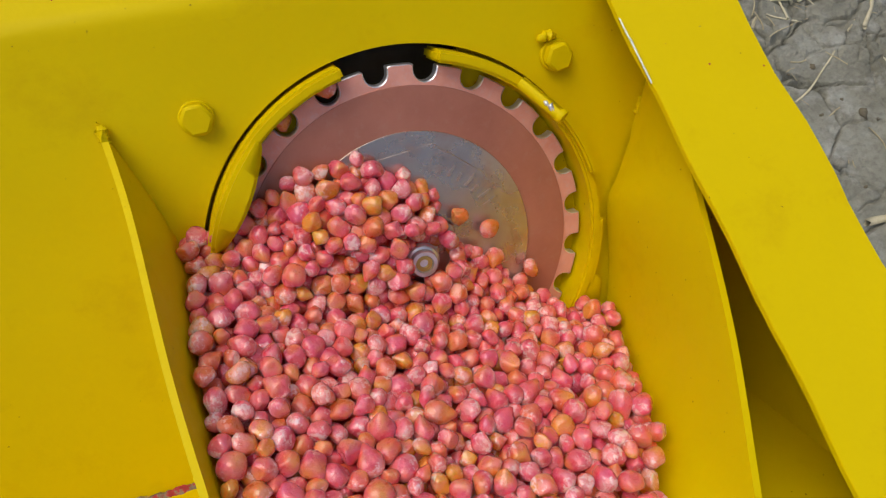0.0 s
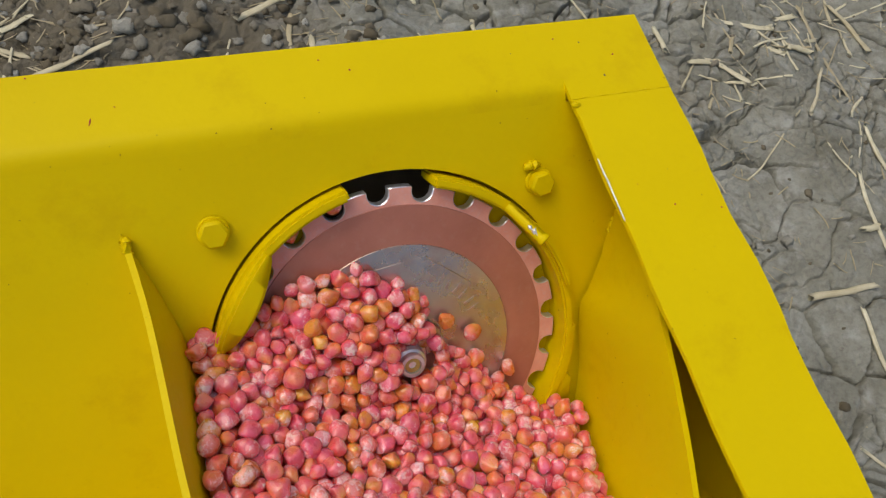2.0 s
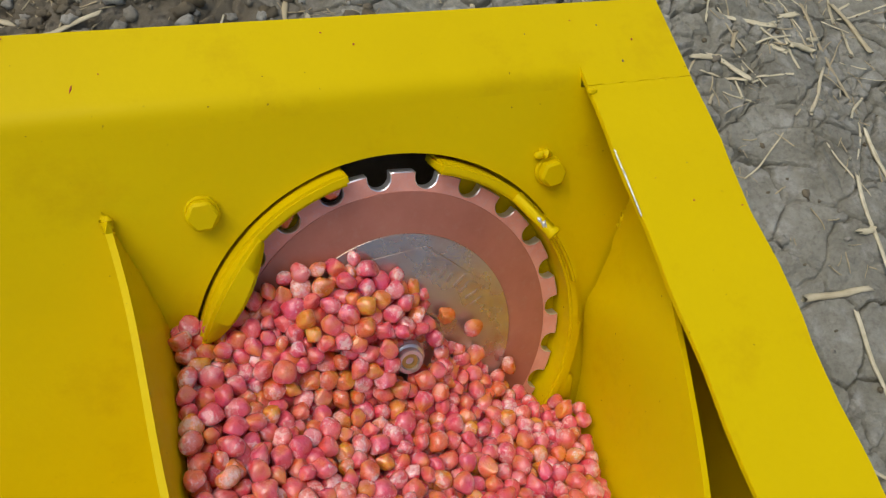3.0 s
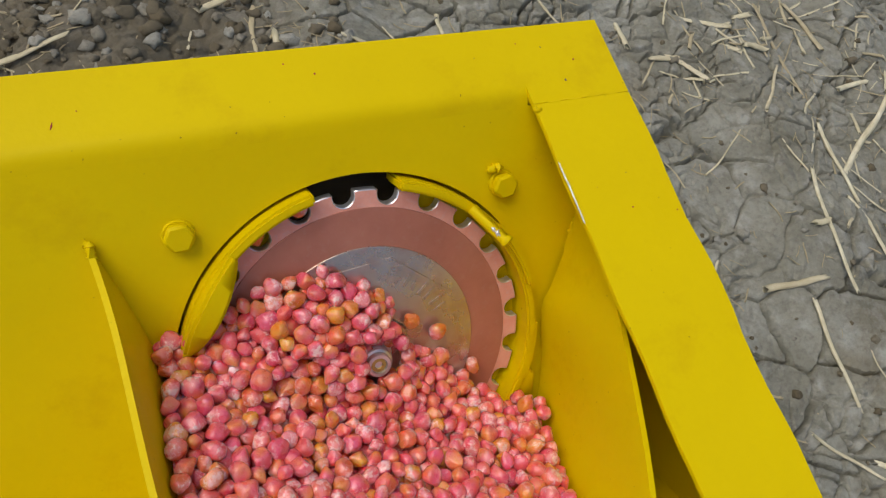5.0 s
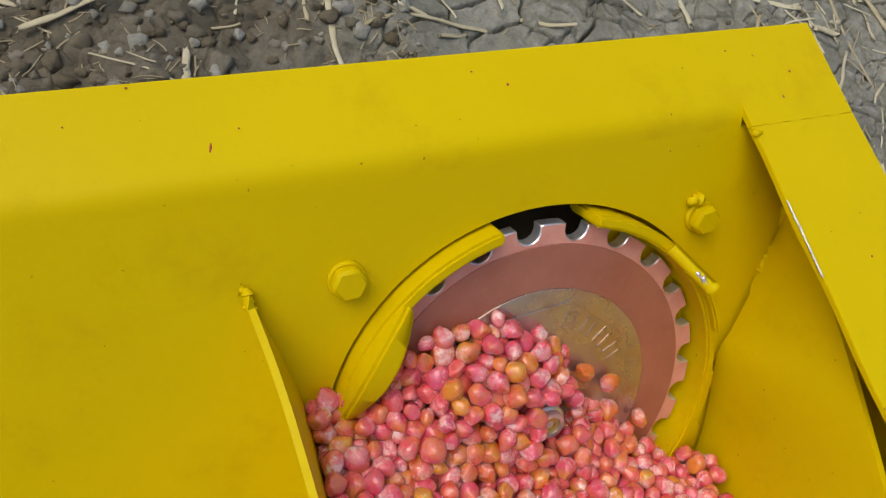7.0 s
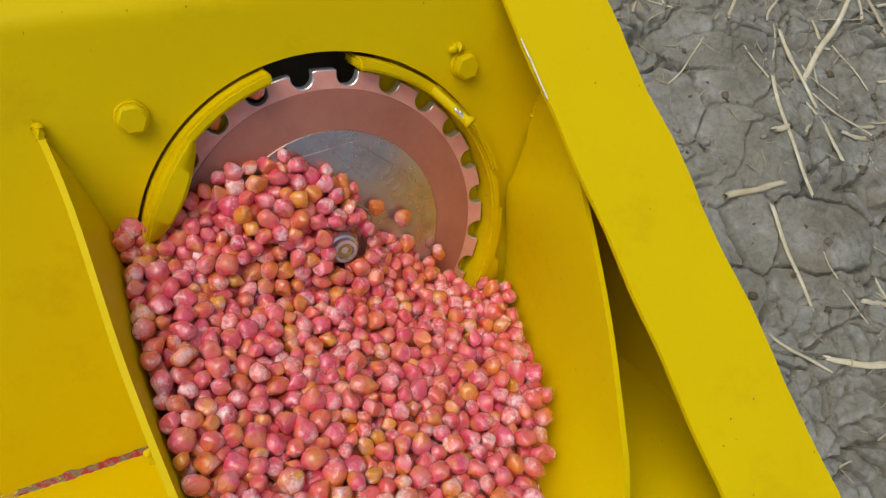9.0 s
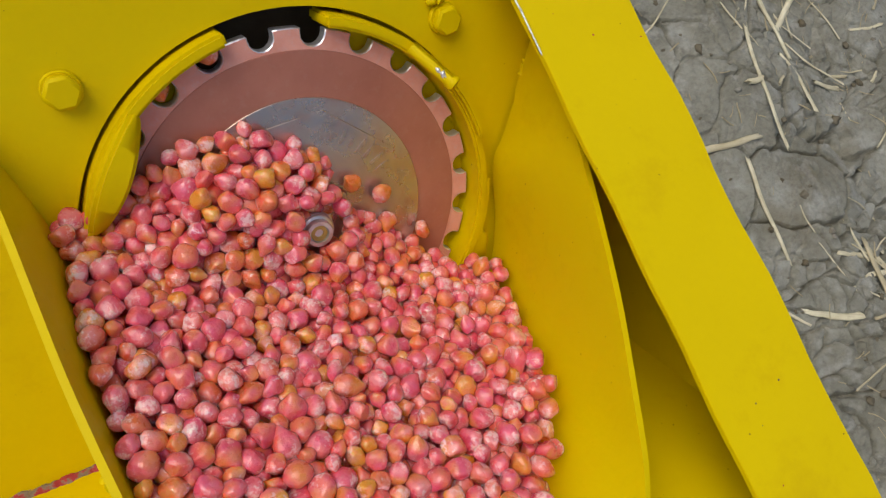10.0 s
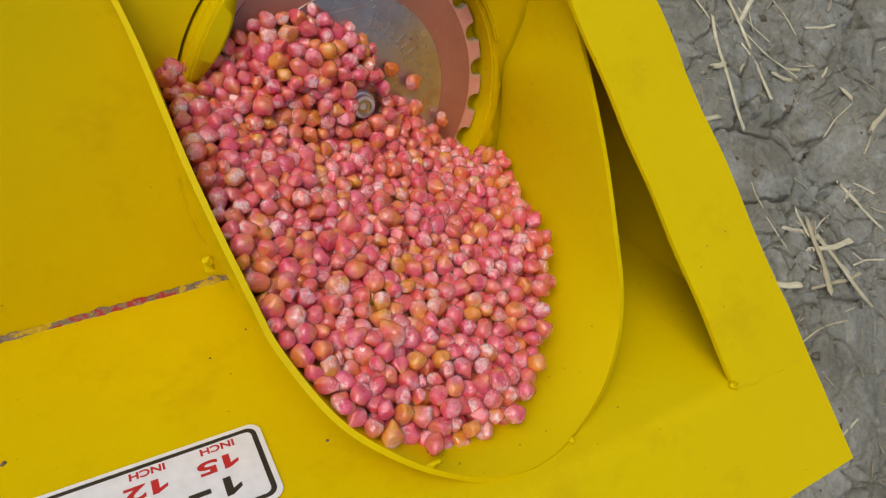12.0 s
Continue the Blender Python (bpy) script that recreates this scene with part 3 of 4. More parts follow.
# Lap of paint-clogged strip on the ring's left length, rod and tabs on its right
def lobe():
    def bulge(f):
        e = math.sin(math.pi * min(max(f, 0.0), 1.0)) ** 0.7
        return (-0.0062 * e, -0.0006, 0.001, 0.0006 + 0.0070 * e)
    bm = arc_bar(0.0712, 0.0744, 0.004, 0.0068, -40, -74, 26, 0.0018, bulge)
    return bm


part("ring_lap", lobe(), YELLOW, hopper, "thickly painted lap on the ring", PANEL, 85)
rod = [Vector((0.0470, 0.0590, 0.0085)).lerp(Vector((0.0563, 0.0470, 0.0205)), k / 6) for k in range(7)]
frames = []
for i, p in enumerate(rod):
    d = (rod[min(i + 1, len(rod) - 1)] - rod[max(i - 1, 0)]).normalized()
    frames.append(Matrix.Translation(p) @ d.to_track_quat("Z", "Y").to_matrix().to_4x4())
part("ring_rod", sweep([(0.0025 * math.cos(2 * math.pi * k / 16), 0.0025 * math.sin(2 * math.pi * k / 16)) for k in range(20)], frames), YELLOW, hopper, "short painted rod lying on the ring", PANEL, 50)
part("ring_rod_end", lathe([(0.0026, -0.001), (0.0030, 0.0002), (0.0026, 0.0012), (0.0015, 0.0012), (0.0012, 0.0004)], 20), YELLOW, hopper, m=PANEL @ Matrix.Translation(rod[-1]) @ (rod[-1] - rod[0]).to_track_quat("Z", "Y").to_matrix().to_4x4(), smooth=40)
part("bare_patch", blob([rod[0].lerp(rod[-1], f) + Vector((-0.0004, 0.0, 0.0021)) for f in (0.5, 0.62, 0.74, 0.86)], 0.0012, 2), STEEL, hopper, "bare metal where paint is scraped off", PANEL, 60)
part("bare_patch", blob([polar(0.0686, a, 0.0068) for a in (-61.5, -62.2)], 0.0008, 3), STEEL, hopper, "bare metal where paint is scraped off", PANEL, 60)
part("ring_tab", arc_bar(0.0722, 0.0750, 0.001, 0.0105, 50, 76, 14, 0.0009), YELLOW, hopper, m=PANEL, smooth=50)
part("ring_tab", arc_bar(0.0734, 0.0764, -0.002, 0.0066, 92, 114, 14, 0.0008), YELLOW, hopper, m=PANEL, smooth=50)
part("ring_tab", ring_disc([(-0.005, -0.006), (0.005, -0.007), (0.0062, 0.004), (0.002, 0.0085), (-0.004, 0.006)], [], 0.0, 0.0058, 0.0012), YELLOW, hopper, m=PANEL @ Matrix.Translation(polar(0.0765, 116, 0.0)), smooth=50)

# Welds, spatter, scrapes
weld("weld_bead", [(-0.0008 + 0.0012 * k, 0.0008 + 0.0004 * k, TOP + 0.0002) for k in range(4)], 0.0014, hopper, seed=1)
weld("weld_bead", [(0.0005 + 0.0012 * k, -LENGTH + 0.001 - 0.0005 * k, TOP + 0.0002) for k in range(5)], 0.0015, hopper, seed=2)
weld("weld_bead", [(0.004 + 0.0022 * k, -LENGTH - 0.0022 + 0.0006 * math.sin(k), TOP - 0.0003) for k in range(18)], 0.0006, hopper, seed=3)
weld("weld_bead", [(0.003 + 0.003 * k, 0.0042 + 0.0004 * math.sin(k * 2), TOP - 0.0002) for k in range(14)], 0.0004, hopper, seed=13)
weld("weld_bead", [PANEL @ Vector((0.1040 - 0.0012 * k, 0.0455 - 0.0026 * k, 0.0012)) for k in range(6)], 0.0026, hopper, seed=4)
weld("weld_bead", [rim_curve[int(N_U * 0.418)] + Vector((0.002 * k, 0, 0.0002)) for k in range(4)], 0.0011, hopper, seed=6)
weld("weld_bead", [rim_curve[int(N_U * 0.53)] + Vector((0.0014 * k, -0.0002 * k, 0.0002)) for k in range(3)], 0.0013, hopper, seed=7)
weld("weld_bead", [rim_curve[0] + Vector((-0.0004, 0.0006 - 0.0016 * k, 0.001 - 0.0006 * k)) for k in range(5)], 0.0017, hopper, seed=8)
weld("weld_bead", [(-0.1650, -0.126 - 0.0012 * k, TOP - 0.036 - 0.0026 * k) for k in range(4)], 0.0022, hopper, seed=9)
part("scrape", blob([(0.0003, -0.024 - 0.0012 * k, TOP + 0.0004) for k in range(6)] + [(0.0006, -0.036 - 0.0013 * k, TOP + 0.0003) for k in range(13)], 0.0004, 4), STEEL, hopper, "bare metal scrape along the cut edge", smooth=60)
part("rim_bracket", profile_sheet([(0.0415, TOP - 0.0024), (0.0435, TOP - 0.012), (0.049, TOP - 0.040), (0.0655, TOP - 0.0415)], -0.163, -0.149, 0.002), YELLOW, hopper)
part("rim_bolt", lathe([(0.0048, 0.0), (0.0048, 0.0046), (0.0040, 0.0056), (0.0015, 0.0060)], 20), YELLOW, hopper, m=pose(-0.156, 0.0600, TOP - 0.0398), smooth=40)


def seam_bead():
    """Cracked filler along the fold between the two panels."""
    rnd = random.Random(17)
    bm = bmesh.new()
    rows = []
    n = 210
    for k in range(n + 1):
        x = LEFT + 0.004 + (-0.150 - LEFT) * k / n
        wide = 0.0013 + 0.0016 * abs(noise.noise(Vector((x * 120, 0, 0)))) + 0.0006 * rnd.random()
        up = 0.0012 + 0.0010 * rnd.random()
        rows.append([bm.verts.new((x, SEAM_Y + dy * wide + 0.0006 * noise.noise(Vector((x * 60, 3, 0))), TOP + SEAM_Z + dz)) for dy, dz in ((1.0, wide * 0.66), (0.5, up + wide * 0.4), (-0.3, up + rnd.uniform(-0.0003, 0.0005)), (-1.0, wide * 0.85))])
    for p, q in zip(rows, rows[1:]):
        for i in range(3):
            bm.faces.new((p[i], p[i + 1], q[i + 1], q[i]))
    return bm


part("seam_bead", seam_bead(), PRIMER, hopper, "cracked seam showing red primer and grey dirt")

# Chips of red dressing stuck to the rim
rnd = random.Random(31)
for k in range(18):
    x, y = rnd.choice(((rnd.uniform(-0.25, 0.04), rnd.uniform(0.018, 0.044)), (rnd.uniform(0.004, 0.044), rnd.uniform(-0.23, 0.0))))
    weld("speck", [(x, y, TOP + 0.0003)], rnd.uniform(0.00018, 0.0004), hopper, DUST if k % 3 else DARK, k)
weld("speck", [(-0.1761, 0.0197, TOP), (-0.1752, 0.0225, TOP)], 0.0005, hopper, DUST, 61)
weld("speck", [(0.0192, 0.0139, TOP)], 0.0005, hopper, DARK, 62)
weld("speck", [(0.0142, 0.0317, TOP)], 0.0004, hopper, DARK, 63)

for x, y, r in ((-0.1450, -0.2010, 0.0007), (-0.1700, -0.1560, 0.0005), (-0.1520, -0.1480, 0.0004), (-0.2450, -0.1700, 0.0009)):
    weld("speck", [(x, y, TOP - (LENGTH + y) * math.tan(FRONT) + 0.0002)], r, hopper, DARK, int(-x * 1000))

# Rate decal on the front panel, printed to be read from the far side
DECAL = Matrix.Translation((-0.1660, -0.1868, TOP - (LENGTH - 0.1868) * math.tan(FRONT) + 0.0003)) @ Matrix.Rotation(-FRONT, 4, "X") @ Matrix.Rotation(radians(180), 4, "Z") @ Matrix.Rotation(radians(-2.2), 4, "Z")


def rounded(x0, y0, x1, y1, r, n=6):
    pts = []
    for cx, cy, a in ((x1 - r, y1 - r, 0), (x0 + r, y1 - r, 90), (x0 + r, y0 + r, 180), (x1 - r, y0 + r, 270)):
        pts += [(cx + r * math.cos(radians(a + 90 * k / n)), cy + r * math.sin(radians(a + 90 * k / n))) for k in range(n + 1)]
    return pts


decal = part("decal", ring_disc(rounded(-0.002, -0.0005, 0.115, 0.036, 0.0045), [], 0.0003, 0.0005), WHITE, hopper, "white rate sticker with black border and red figures", DECAL)


def on_decal(name, bm, mat):
    ob = new(name, mesh_of(bm, name, mat))
    ob.parent = decal
    return ob


on_decal("border", ring_disc(rounded(-0.0002, 0.0013, 0.1132, 0.0342, 0.0035), [rounded(0.0016, 0.0029, 0.1114, 0.0326, 0.0022)], 0.0005, 0.0006), BLACK)


def lettering(text, x0, y0, x1, y1, mat):
    """Flat figures fitted to a box on the sticker."""
    cu = bpy.data.curves.new("lettering", "FONT")
    cu.body, cu.size, cu.extrude, cu.offset = text, 1.0, 0.004, 0.028
    tmp = bpy.data.objects.new("lettering", cu)
    scene.collection.objects.link(tmp)
    bpy.context.view_layer.update()
    me = bpy.data.meshes.new_from_object(tmp.evaluated_get(bpy.context.evaluated_depsgraph_get()))
    bpy.data.objects.remove(tmp)
    co = np.empty(len(me.vertices) * 3)
    me.vertices.foreach_get("co", co)
    co = co.reshape(-1, 3)
    lo, hi = co.min(0), co.max(0)
    co = (co - lo) / np.maximum(hi - lo, 1e-6) * (x1 - x0, y1 - y0, 0.0001) + (x0, y0, 0.00052)
    me.vertices.foreach_set("co", co.ravel())
    me.materials.clear()
    me.materials.append(mat)
    ob = new("lettering", me)
    ob.parent = decal
    return ob


def figure_one(x0, y0, x1, y1, mat):
    """The figure 1 with its slanted flag."""
    w, h = x1 - x0, y1 - y0
    pts = [(0.50, 0.0), (0.88, 0.0), (0.88, 1.0), (0.58, 1.0), (0.08, 0.72), (0.08, 0.50), (0.50, 0.68)]
    return on_decal("lettering", ring_disc([(x0 + u * w, y0 + v * h) for u, v in pts], [], 0.0005, 0.00062), mat)


for k, last in enumerate("52"):
    d = 0.0232 * k
    lettering("INCH", 0.0080 + d, 0.0038, 0.0195 + d, 0.0070, RED)
    figure_one(0.0078 + d, 0.0100, 0.0140 + d, 0.0162, RED)
    lettering(last, 0.0150 + d, 0.0100, 0.0218 + d, 0.0162, RED)
figure_one(0.0092, 0.0200, 0.0160, 0.0280, BLACK)
for d in (0.0, 0.0232, 0.0464):
    on_decal("figure_bar", ring_disc([(0.0195 + d, 0.0222), (0.0265 + d, 0.0222), (0.0265 + d, 0.0242), (0.0195 + d, 0.0242)], [], 0.0005, 0.00062), BLACK)

# Legs that carry the hopper, hidden below it
for x in (LEFT + 0.03, 0.025):
    for y in (0.028, -LENGTH - 0.028):
        part("leg", slab([(x - 0.012, y - 0.012), (x + 0.012, y - 0.012), (x + 0.012, y + 0.012), (x - 0.012, y + 0.012)], -0.02, TOP - 0.003, 0.002), YELLOW, hopper)

# ---- seed plate ----
plate = thing("seed_plate", "round notched metal seed plate dusted with pink seed dressing", "seed plate", PANEL.translation)
plate.matrix_basis = PANEL


def plate_outline():
    pts, count, phase = [], 24, radians(-3)
    pitch = 2 * math.pi / count
    half = 0.0042
    for k in range(count):
        a = phase + k * pitch
        base = Vector((math.sin(a), math.cos(a)))
        side = Vector((math.cos(a), -math.sin(a)))
        e = math.asin(half / 0.0695)
        pts.append(base * 0.0693 * math.cos(e) - side * half)
        for j in range(9):
            b = math.pi * j / 8
            pts.append(base * (0.0675 - 0.0042 * math.sin(b)) - side * half * math.cos(b))
        pts.append(base * 0.0693 * math.cos(e) + side * half)
        for f in (0.35, 0.5, 0.65):
            c = a + pitch * f
            pts.append(Vector((math.sin(c), math.cos(c))) * 0.0693)
    return [(p.x * DISC, p.y * DISC) for p in pts]


def local(name, bm, mat, parent, label="", smooth=None, m=None):
    ob = new(name, mesh_of(bm, name, mat, smooth))
    ob.parent = parent
    if m is not None:
        ob.matrix_basis = m
    if label:
        ob["label"] = label
    return ob


rim_part = local("rim", ring_disc(plate_outline(), [circle(0.050, 48)], -0.0065, -0.0012, 0.0004), RIM, plate, "pale pink notched rim", 40)
rim_part.data.materials.append(STEEL)
for f in rim_part.data.polygons:
    if abs(f.normal.z) < 0.75:
        f.material_index = 1
local("web", ring_disc(circle(0.0622, 96), [], -0.0060, -0.0007, 0.0003), WEB, plate, "red-brown dusted flat", 40)
local("hub_plate", ring_disc(circle(0.0462, 80), [], -0.0007, 0.0002, 0.0002), HUB, plate, "worn shiny hub disc", 40)
hub8 = [(0.0435 * math.sin(2 * math.pi * k / 8 + 0.3), 0.0435 * math.cos(2 * math.pi * k / 8 + 0.3)) for k in range(8)]
local("hub_octagon", ring_disc(hub8, [], 0.0002, 0.0007, 0.0002), HUB, plate, "raised eight-sided worn metal boss", 30)
hub8b = [(u * 0.42, v * 0.42) for u, v in hub8]
local("inner_octagon", ring_disc(hub8b, [], 0.0010, 0.0032, 0.0006), HUB, plate, smooth=30)
local("washer", lathe([(0.0084, 0.0032), (0.0084, 0.0044), (0.0080, 0.0048), (0.005, 0.0050)], 32), STEEL, plate, "shiny steel washer", 40)
for k in range(3):
    z = 0.0050 + k * 0.0022
    local("spring_coil", lathe([(0.0058, z), (0.0067, z + 0.0007), (0.0067, z + 0.0012), (0.0058, z + 0.0019)], 32), STEEL, plate, smooth=60)
local("hub_bolt", lathe([(0.0054, 0.0114), (0.0054, 0.0132), (0.0050, 0.0138), (0.0036, 0.0138), (0.0034, 0.0124), (0.0022, 0.0122)], 32), STEEL, plate, "steel hub bolt", 40)
local("bolt_core", lathe([(0.0032, 0.0108), (0.0032, 0.0129), (0.0018, 0.0131), (0.0014, 0.0112)], 24), BRASS, plate, "brass-coloured bolt core", 40)


# Raised maker's marks as plain bars
for k, a in enumerate((22, 36, 50, 64)):
    m = Matrix.Translation(polar(0.0345, a, 0.0007)) @ pose(0, 0, 0, 0, 0, -a)
    for du, dv, wu, wv in ((-0.0022, 0, 0.0005, 0.0034), (0.0018, 0, 0.0005, 0.0034), (0, 0.0030, 0.0022, 0.0005)):
        local("raised_mark", ring_disc([(du - wu, dv - wv), (du + wu, dv - wv), (du + wu, dv + wv), (du - wu, dv + wv)], [], 0.0, 0.0003), HUB, plate, m=m)

# ---- maize ----
EDGE_U = (-0.0934, -0.0813, -0.0609, -0.0456, -0.0303, -0.0160, -0.0034, 0.0086, 0.0147, 0.0191, 0.0338, 0.0531, 0.0656, 0.0809, 0.0923, 0.1100)
EDGE_V = (0.0272, 0.0226, 0.0300, 0.0353, 0.0405, 0.0414, 0.0357, 0.0244, 0.0013, -0.0034, -0.0121, -0.0335, -0.0654, -0.0925, -0.0997, -0.0991)
# The front of the heap: how far it reaches to each side
REACH_Y = (-0.222, -0.217, -0.209, -0.198, -0.189, -0.173, -0.150, -0.10, -0.07, 0.1)
REACH_L = (-0.098, -0.112, -0.128, -0.140, -0.145, -0.151, -0.157, -0.161, -0.166, -0.30)
REACH_R = (-0.094, -0.086, -0.075, -0.061, -0.050, -0.035, -0.020, -0.003, -0.003, 0.10)
floor_x, floor_y, floor_z = [], [], []
for i in range(N_U):
    for j in range(41):
        p = pocket_point(i, j / 40)
        floor_x.append(p.x), floor_y.append(p.y), floor_z.append(p.z - TOP)
floor_xy, floor_z = np.stack([floor_x, floor_y], 1), np.array(floor_z)
GX, GY = np.arange(-0.190, 0.031, 0.002), np.arange(-0.240, 0.001, 0.002)
FLOOR = np.array([[floor_z[((floor_xy - (x, y)) ** 2).sum(1).argmin()] for x in GX] for y in GY])


def floor_at(x, y):
    i = np.clip(np.rint((x - GX[0]) / 0.002).astype(int), 0, len(GX) - 1)
    j = np.clip(np.rint((y - GY[0]) / 0.002).astype(int), 0, len(GY) - 1)
    return FLOOR[j, i]


def heap_height(x, y):
    """Top of the seed above the rim's plane (negative): banked against the plate, level in the middle, thin up the pocket's front."""
    u = x - CX
    edge = np.interp(u, EDGE_U, EDGE_V)
    v = (y - BACK_Y) / math.cos(SLOPE) + CS
    wall = (y - BACK_Y) * math.tan(SLOPE)
    bank = wall + np.clip((edge - v) * 0.45 + 0.001, -0.01, 0.020) / math.cos(SLOPE)
    a, b = x + 0.09, y + 0.13
    level = -0.0439 + -0.2764 * a + -0.4705 * b + 0.331 * a * a + -3.204 * a * b + -1.063 * b * b
    mid = np.maximum(bank, level)
    front = np.where(y < -0.14, floor_at(x, y) + 0.0072, -1.0)
    z = np.maximum(mid, np.minimum(front, -0.008))
    inside = (x > np.interp(y, REACH_Y, REACH_L)) & (x < np.interp(y, REACH_Y, REACH_R)) & (y > -0.217)
    return np.where(inside, z, -1.0)


def kernel_shape(seed):
    """One grain: a blunt round crown that narrows a little, pressed flat by its neighbours on the cob, dented and creased.
    Gives its points, faces and how far each point lies towards the crown."""
    rnd = random.Random(seed)
    bm = bmesh.new()
    bmesh.ops.create_icosphere(bm, subdivisions=3, radius=1.0)
    flat = rnd.uniform(0.70, 1.0)
    taper = rnd.uniform(0.05, 0.40)
    tip = rnd.uniform(0.2, 0.45) if seed % 4 == 0 else 0.0
    long = rnd.uniform(0.88, 1.12)
    off = Vector((rnd.uniform(0, 50), rnd.uniform(0, 50), 0))
    cuts = []
    for k in range(rnd.randint(4, 8)):
        d = Vector((rnd.gauss(0, 1), rnd.gauss(0, 0.6), rnd.gauss(0, 1))).normalized()
        cuts.append((d, rnd.uniform(0.60, 0.88)))
    crown = []
    for v in bm.verts:
        p = v.co.copy()
        crown.append(p.y)
        w = 1.0 - taper * max(0.0, -p.y) ** 1.5
        q = Vector((p.x * w, p.y * long * (1.0 + tip * max(0.0, -p.y) ** 5), p.z * flat * w))
        for d, lim in cuts:
            over = q.dot(d) - lim
            if over > 0:
                q -= d * over * 0.88
        q *= 1 + 0.10 * noise.noise(p * 1.3 + off) + 0.05 * noise.noise(p * 3.1 + off)
        if p.y > 0.45:
            q *= 1 + 0.06 * (p.y - 0.45) * noise.noise(p * 9.0 + off) * 2
            q.y -= 0.22 * max(0.0, p.y - 0.8) * (1 if seed % 3 else 2.2)
        v.co = q
    vs = np.array([v.co[:] for v in bm.verts])
    bm.verts.index_update()
    fs = np.array([[v.index for v in f.verts] for f in bm.faces])
    bm.free()
    return vs, fs, np.array(crown)


def set_crown(me, values):
    at = me.attributes.new("crown", "FLOAT", "POINT")
    at.data.foreach_set("value", np.asarray(values, dtype=np.float32))


SHAPES = [kernel_shape(k) for k in range(24)]


def pocket_limits(z):
    """The pocket's outline (x, y) at a height above the soil."""
    pts = []
    for i in range(0, N_U, 2):
        a, b = wall_curve[i], rim_curve[i]
        if abs(b.z - a.z) < 1e-6:
            continue
        t = min(max((z - a.z) / (b.z - a.z), 0.0), 1.0)
        p = a.lerp(b, t)
        pts.append((p.x, p.y))
    return np.array(pts)


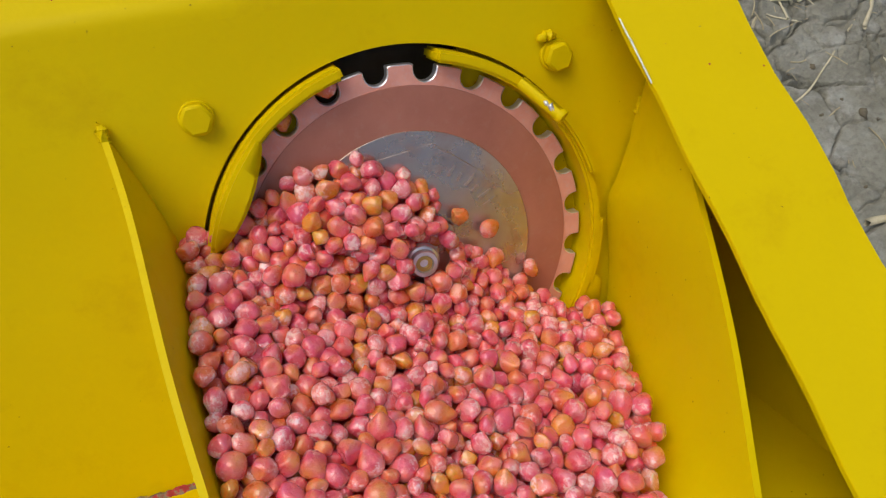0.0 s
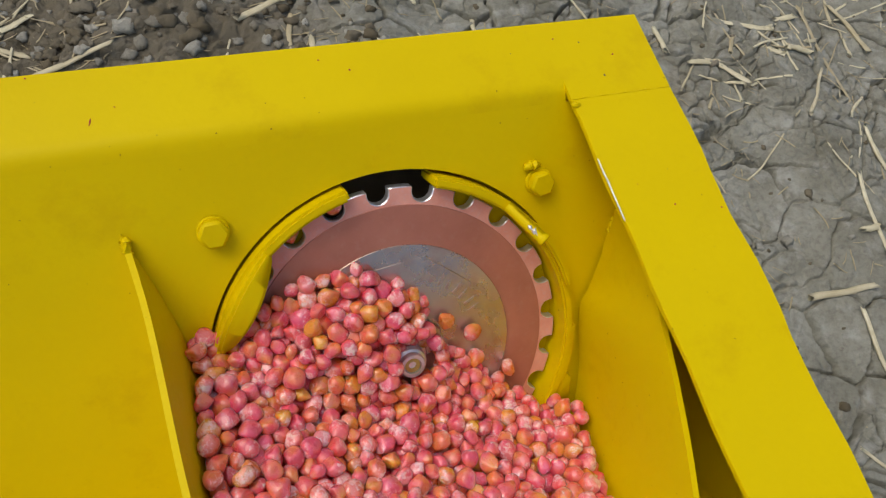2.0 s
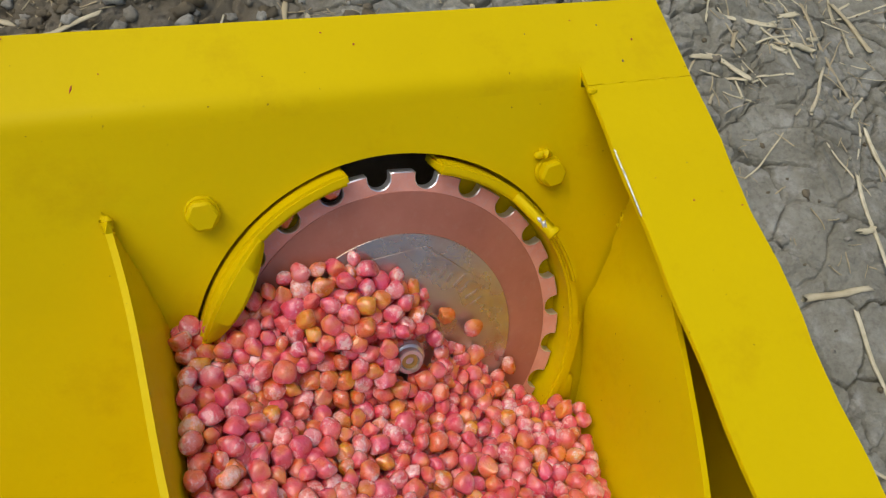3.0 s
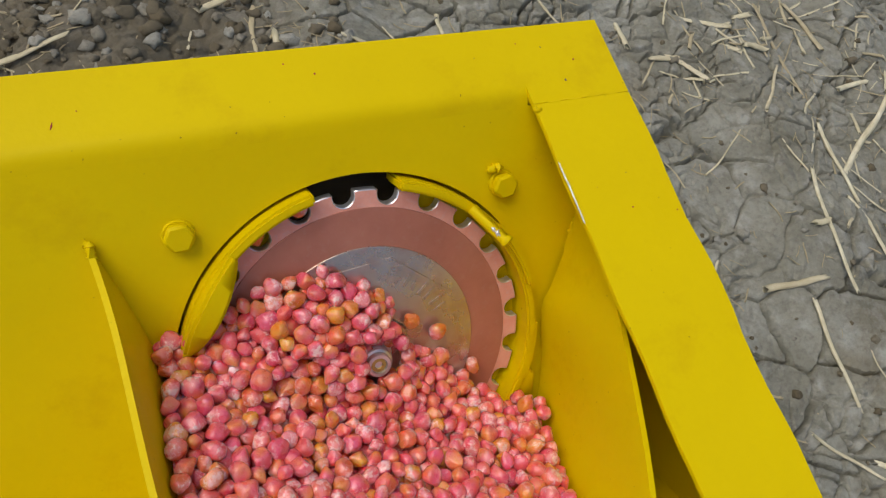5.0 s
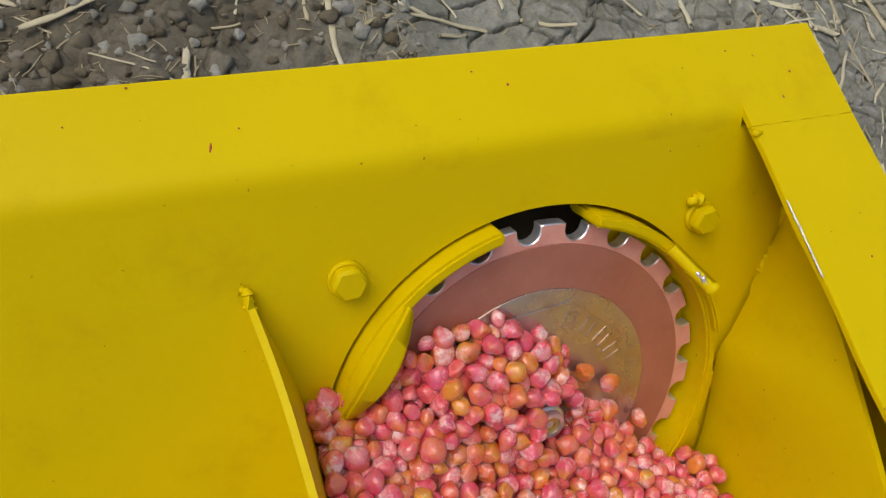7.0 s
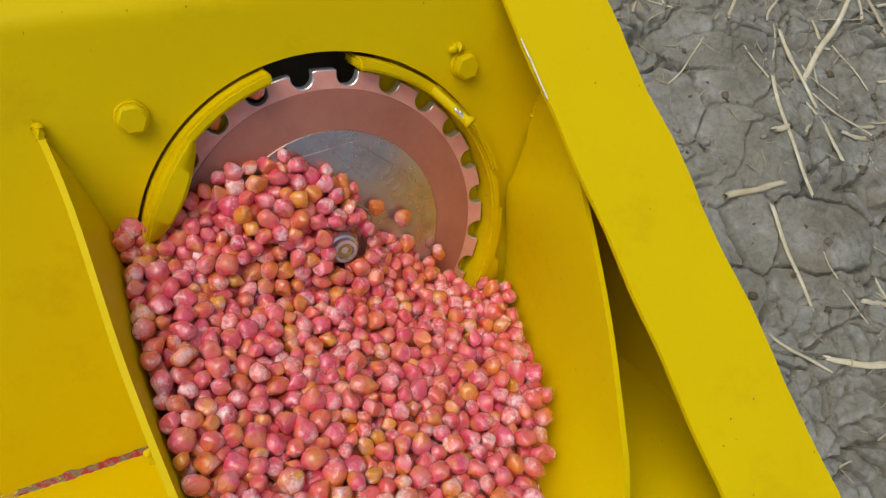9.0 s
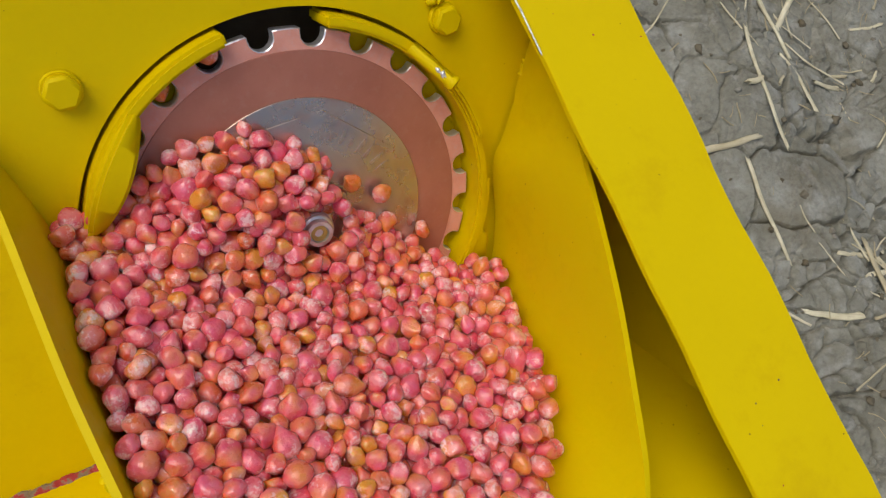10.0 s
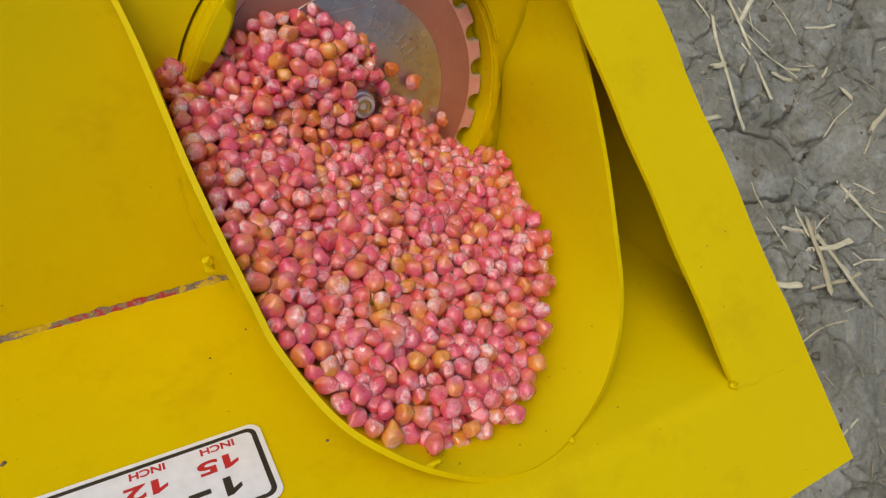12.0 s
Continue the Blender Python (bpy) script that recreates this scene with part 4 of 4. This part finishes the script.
def pack_kernels():
    rng = np.random.default_rng(11)
    levels = np.linspace(-0.095, -0.005, 19)
    outlines = [pocket_limits(TOP + z) for z in levels]
    pts = []
    step = 0.0057
    zz, yy, xx = np.meshgrid(np.arange(-0.094, -0.004, step * 0.86), np.arange(-0.235, -0.015, step), np.arange(-0.175, 0.015, step), indexing="ij")
    grid = np.stack([xx.ravel(), yy.ravel(), zz.ravel()], 1)
    h = heap_height(grid[:, 0], grid[:, 1])
    grid = grid[(grid[:, 2] <= h) & (grid[:, 2] >= h - 0.015)]
    pts = grid + rng.uniform(-0.0028, 0.0028, grid.shape)
    p = np.array(pts)
    r = rng.uniform(0.0027, 0.0040, len(p))
    nrm = np.array([0, -math.sin(SLOPE), math.cos(SLOPE)])
    org = np.array([0, BACK_Y, 0.0])

    def keep_inside(p):
        d = (p - org) @ nrm - r * 0.9
        p = p - np.minimum(d, 0)[:, None] * nrm
        lev = np.clip(np.searchsorted(levels, p[:, 2]), 0, len(levels) - 1)
        for k in range(len(levels)):
            sel = np.where(lev == k)[0]
            if not len(sel):
                continue
            o = outlines[k]
            a, b = o[:-1], o[1:]
            q = p[sel, :2]
            e = b - a
            ll = np.maximum((e ** 2).sum(1), 1e-12)
            t = np.clip(((q[:, None] - a) * e).sum(-1) / ll, 0, 1)
            c = a + t[..., None] * e
            v = q[:, None] - c
            dist = np.hypot(v[..., 0], v[..., 1])
            m = dist.argmin(1)
            idx = np.arange(len(sel))
            en = e[m]
            side = en[:, 0] * v[idx, m, 1] - en[:, 1] * v[idx, m, 0]
            signed = np.where(side > 0, dist[idx, m], -dist[idx, m])
            need = np.maximum(r[sel] * 1.15 - signed, 0)
            normal = np.stack([-en[:, 1], en[:, 0]], 1) / np.sqrt(ll[m])[:, None]
            p[sel, :2] += normal * np.minimum(need, 0.01)[:, None]
        return p

    # drop what starts far outside
    q = keep_inside(p.copy())
    ok = np.linalg.norm(q - p, axis=1) < 0.006
    p, r = q[ok], r[ok]
    lump = rng.normal(0, 0.0012, len(p))
    for it in range(45):
        push = np.zeros_like(p)
        order = np.argsort(p[:, 1])
        p, r, lump = p[order], r[order], lump[order]
        for s in range(0, len(p), 200):
            a = slice(s, s + 200)
            lo = np.searchsorted(p[:, 1], p[s, 1] - 0.01)
            hi = np.searchsorted(p[:, 1], p[min(s + 199, len(p) - 1), 1] + 0.01)
            d = p[a][:, None] - p[lo:hi][None]
            l = np.sqrt((d ** 2).sum(-1)) + 1e-9
            over = np.maximum((r[a][:, None] + r[None, lo:hi]) * 0.97 - l, 0)
            over[l < 1e-8] = 0
            push[a] += (d / l[..., None] * over[..., None]).sum(1) * 0.33
        p += push
        top = np.maximum(heap_height(p[:, 0], p[:, 1]), floor_at(p[:, 0], p[:, 1]) + 0.003) + lump
        p[:, 2] = np.minimum(p[:, 2], top)
        p = keep_inside(p)
    # the hub stays clear of seed, seen from above
    hub = np.array((PANEL @ Vector((0.001, 0.001, 0.012)))[:]) - (0, 0, TOP)
    axis = np.array([-0.16, -0.30, 0.94])
    along = (p - hub) @ axis
    away = np.linalg.norm(p - hub - along[:, None] * axis, axis=1)
    ok = (away > 0.0084) | (along < -0.012)
    ok &= p[:, 2] > floor_at(p[:, 0], p[:, 1]) - 0.004
    return p[ok], r[ok]


def make_maize():
    p, r = pack_kernels()
    rng = np.random.default_rng(4)
    vs, fs, cs_, base = [], [], [], 0
    for c, rad in zip(p, r):
        sv, sf, sc = SHAPES[rng.integers(len(SHAPES))]
        m = Euler(rng.uniform(0, 6.28, 3)).to_matrix()
        vs.append(sv @ np.array(m).T * rad * 1.17 + c + (0, 0, TOP))
        fs.append(sf + base)
        cs_.append(sc)
        base += len(sv)
    vs, fs = np.concatenate(vs), np.concatenate(fs)
    me = bpy.data.meshes.new("maize_kernels")
    me.from_pydata(vs.tolist(), [], fs.tolist())
    me.materials.append(KERNEL)
    me.polygons.foreach_set("use_smooth", [True] * len(me.polygons))
    set_crown(me, np.concatenate(cs_))
    return tagged(new("maize_kernels", me), "heap of pink-dressed maize seed filling the yellow pocket", "maize seed", kind="stuff")


make_maize()


# Single grains: in the plate's notches and loose on its face
def one_kernel(u, v, w, r, seed, label):
    vs, fs, crown = SHAPES[seed % len(SHAPES)]
    me = bpy.data.meshes.new("maize_kernel")
    me.from_pydata((vs * r).tolist(), [], fs.tolist())
    me.materials.append(KERNEL)
    me.polygons.foreach_set("use_smooth", [True] * len(me.polygons))
    set_crown(me, crown)
    ob = new("maize_kernel", me)
    q = random.Random(seed)
    ob.matrix_basis = PANEL @ Matrix.Translation((u, v, w)) @ pose(0, 0, 0, q.uniform(0, 360), q.uniform(0, 360), q.uniform(0, 360))
    return tagged(ob, label, "maize seed", "single maize kernels")


for k in range(1, 7):
    a = -3 - 15 * k
    p = polar(0.0688, a)
    one_kernel(p.x, p.y, -0.0032, 0.0040, 40 + k, "pink-dressed maize kernel caught in a plate notch")
for k, (u, v) in enumerate(((0.0185, 0.012), (0.030, 0.004), (0.046, -0.018))):
    one_kernel(u, v, 0.0042, 0.0042, 60 + k, "loose pink maize kernel resting against the seed plate")
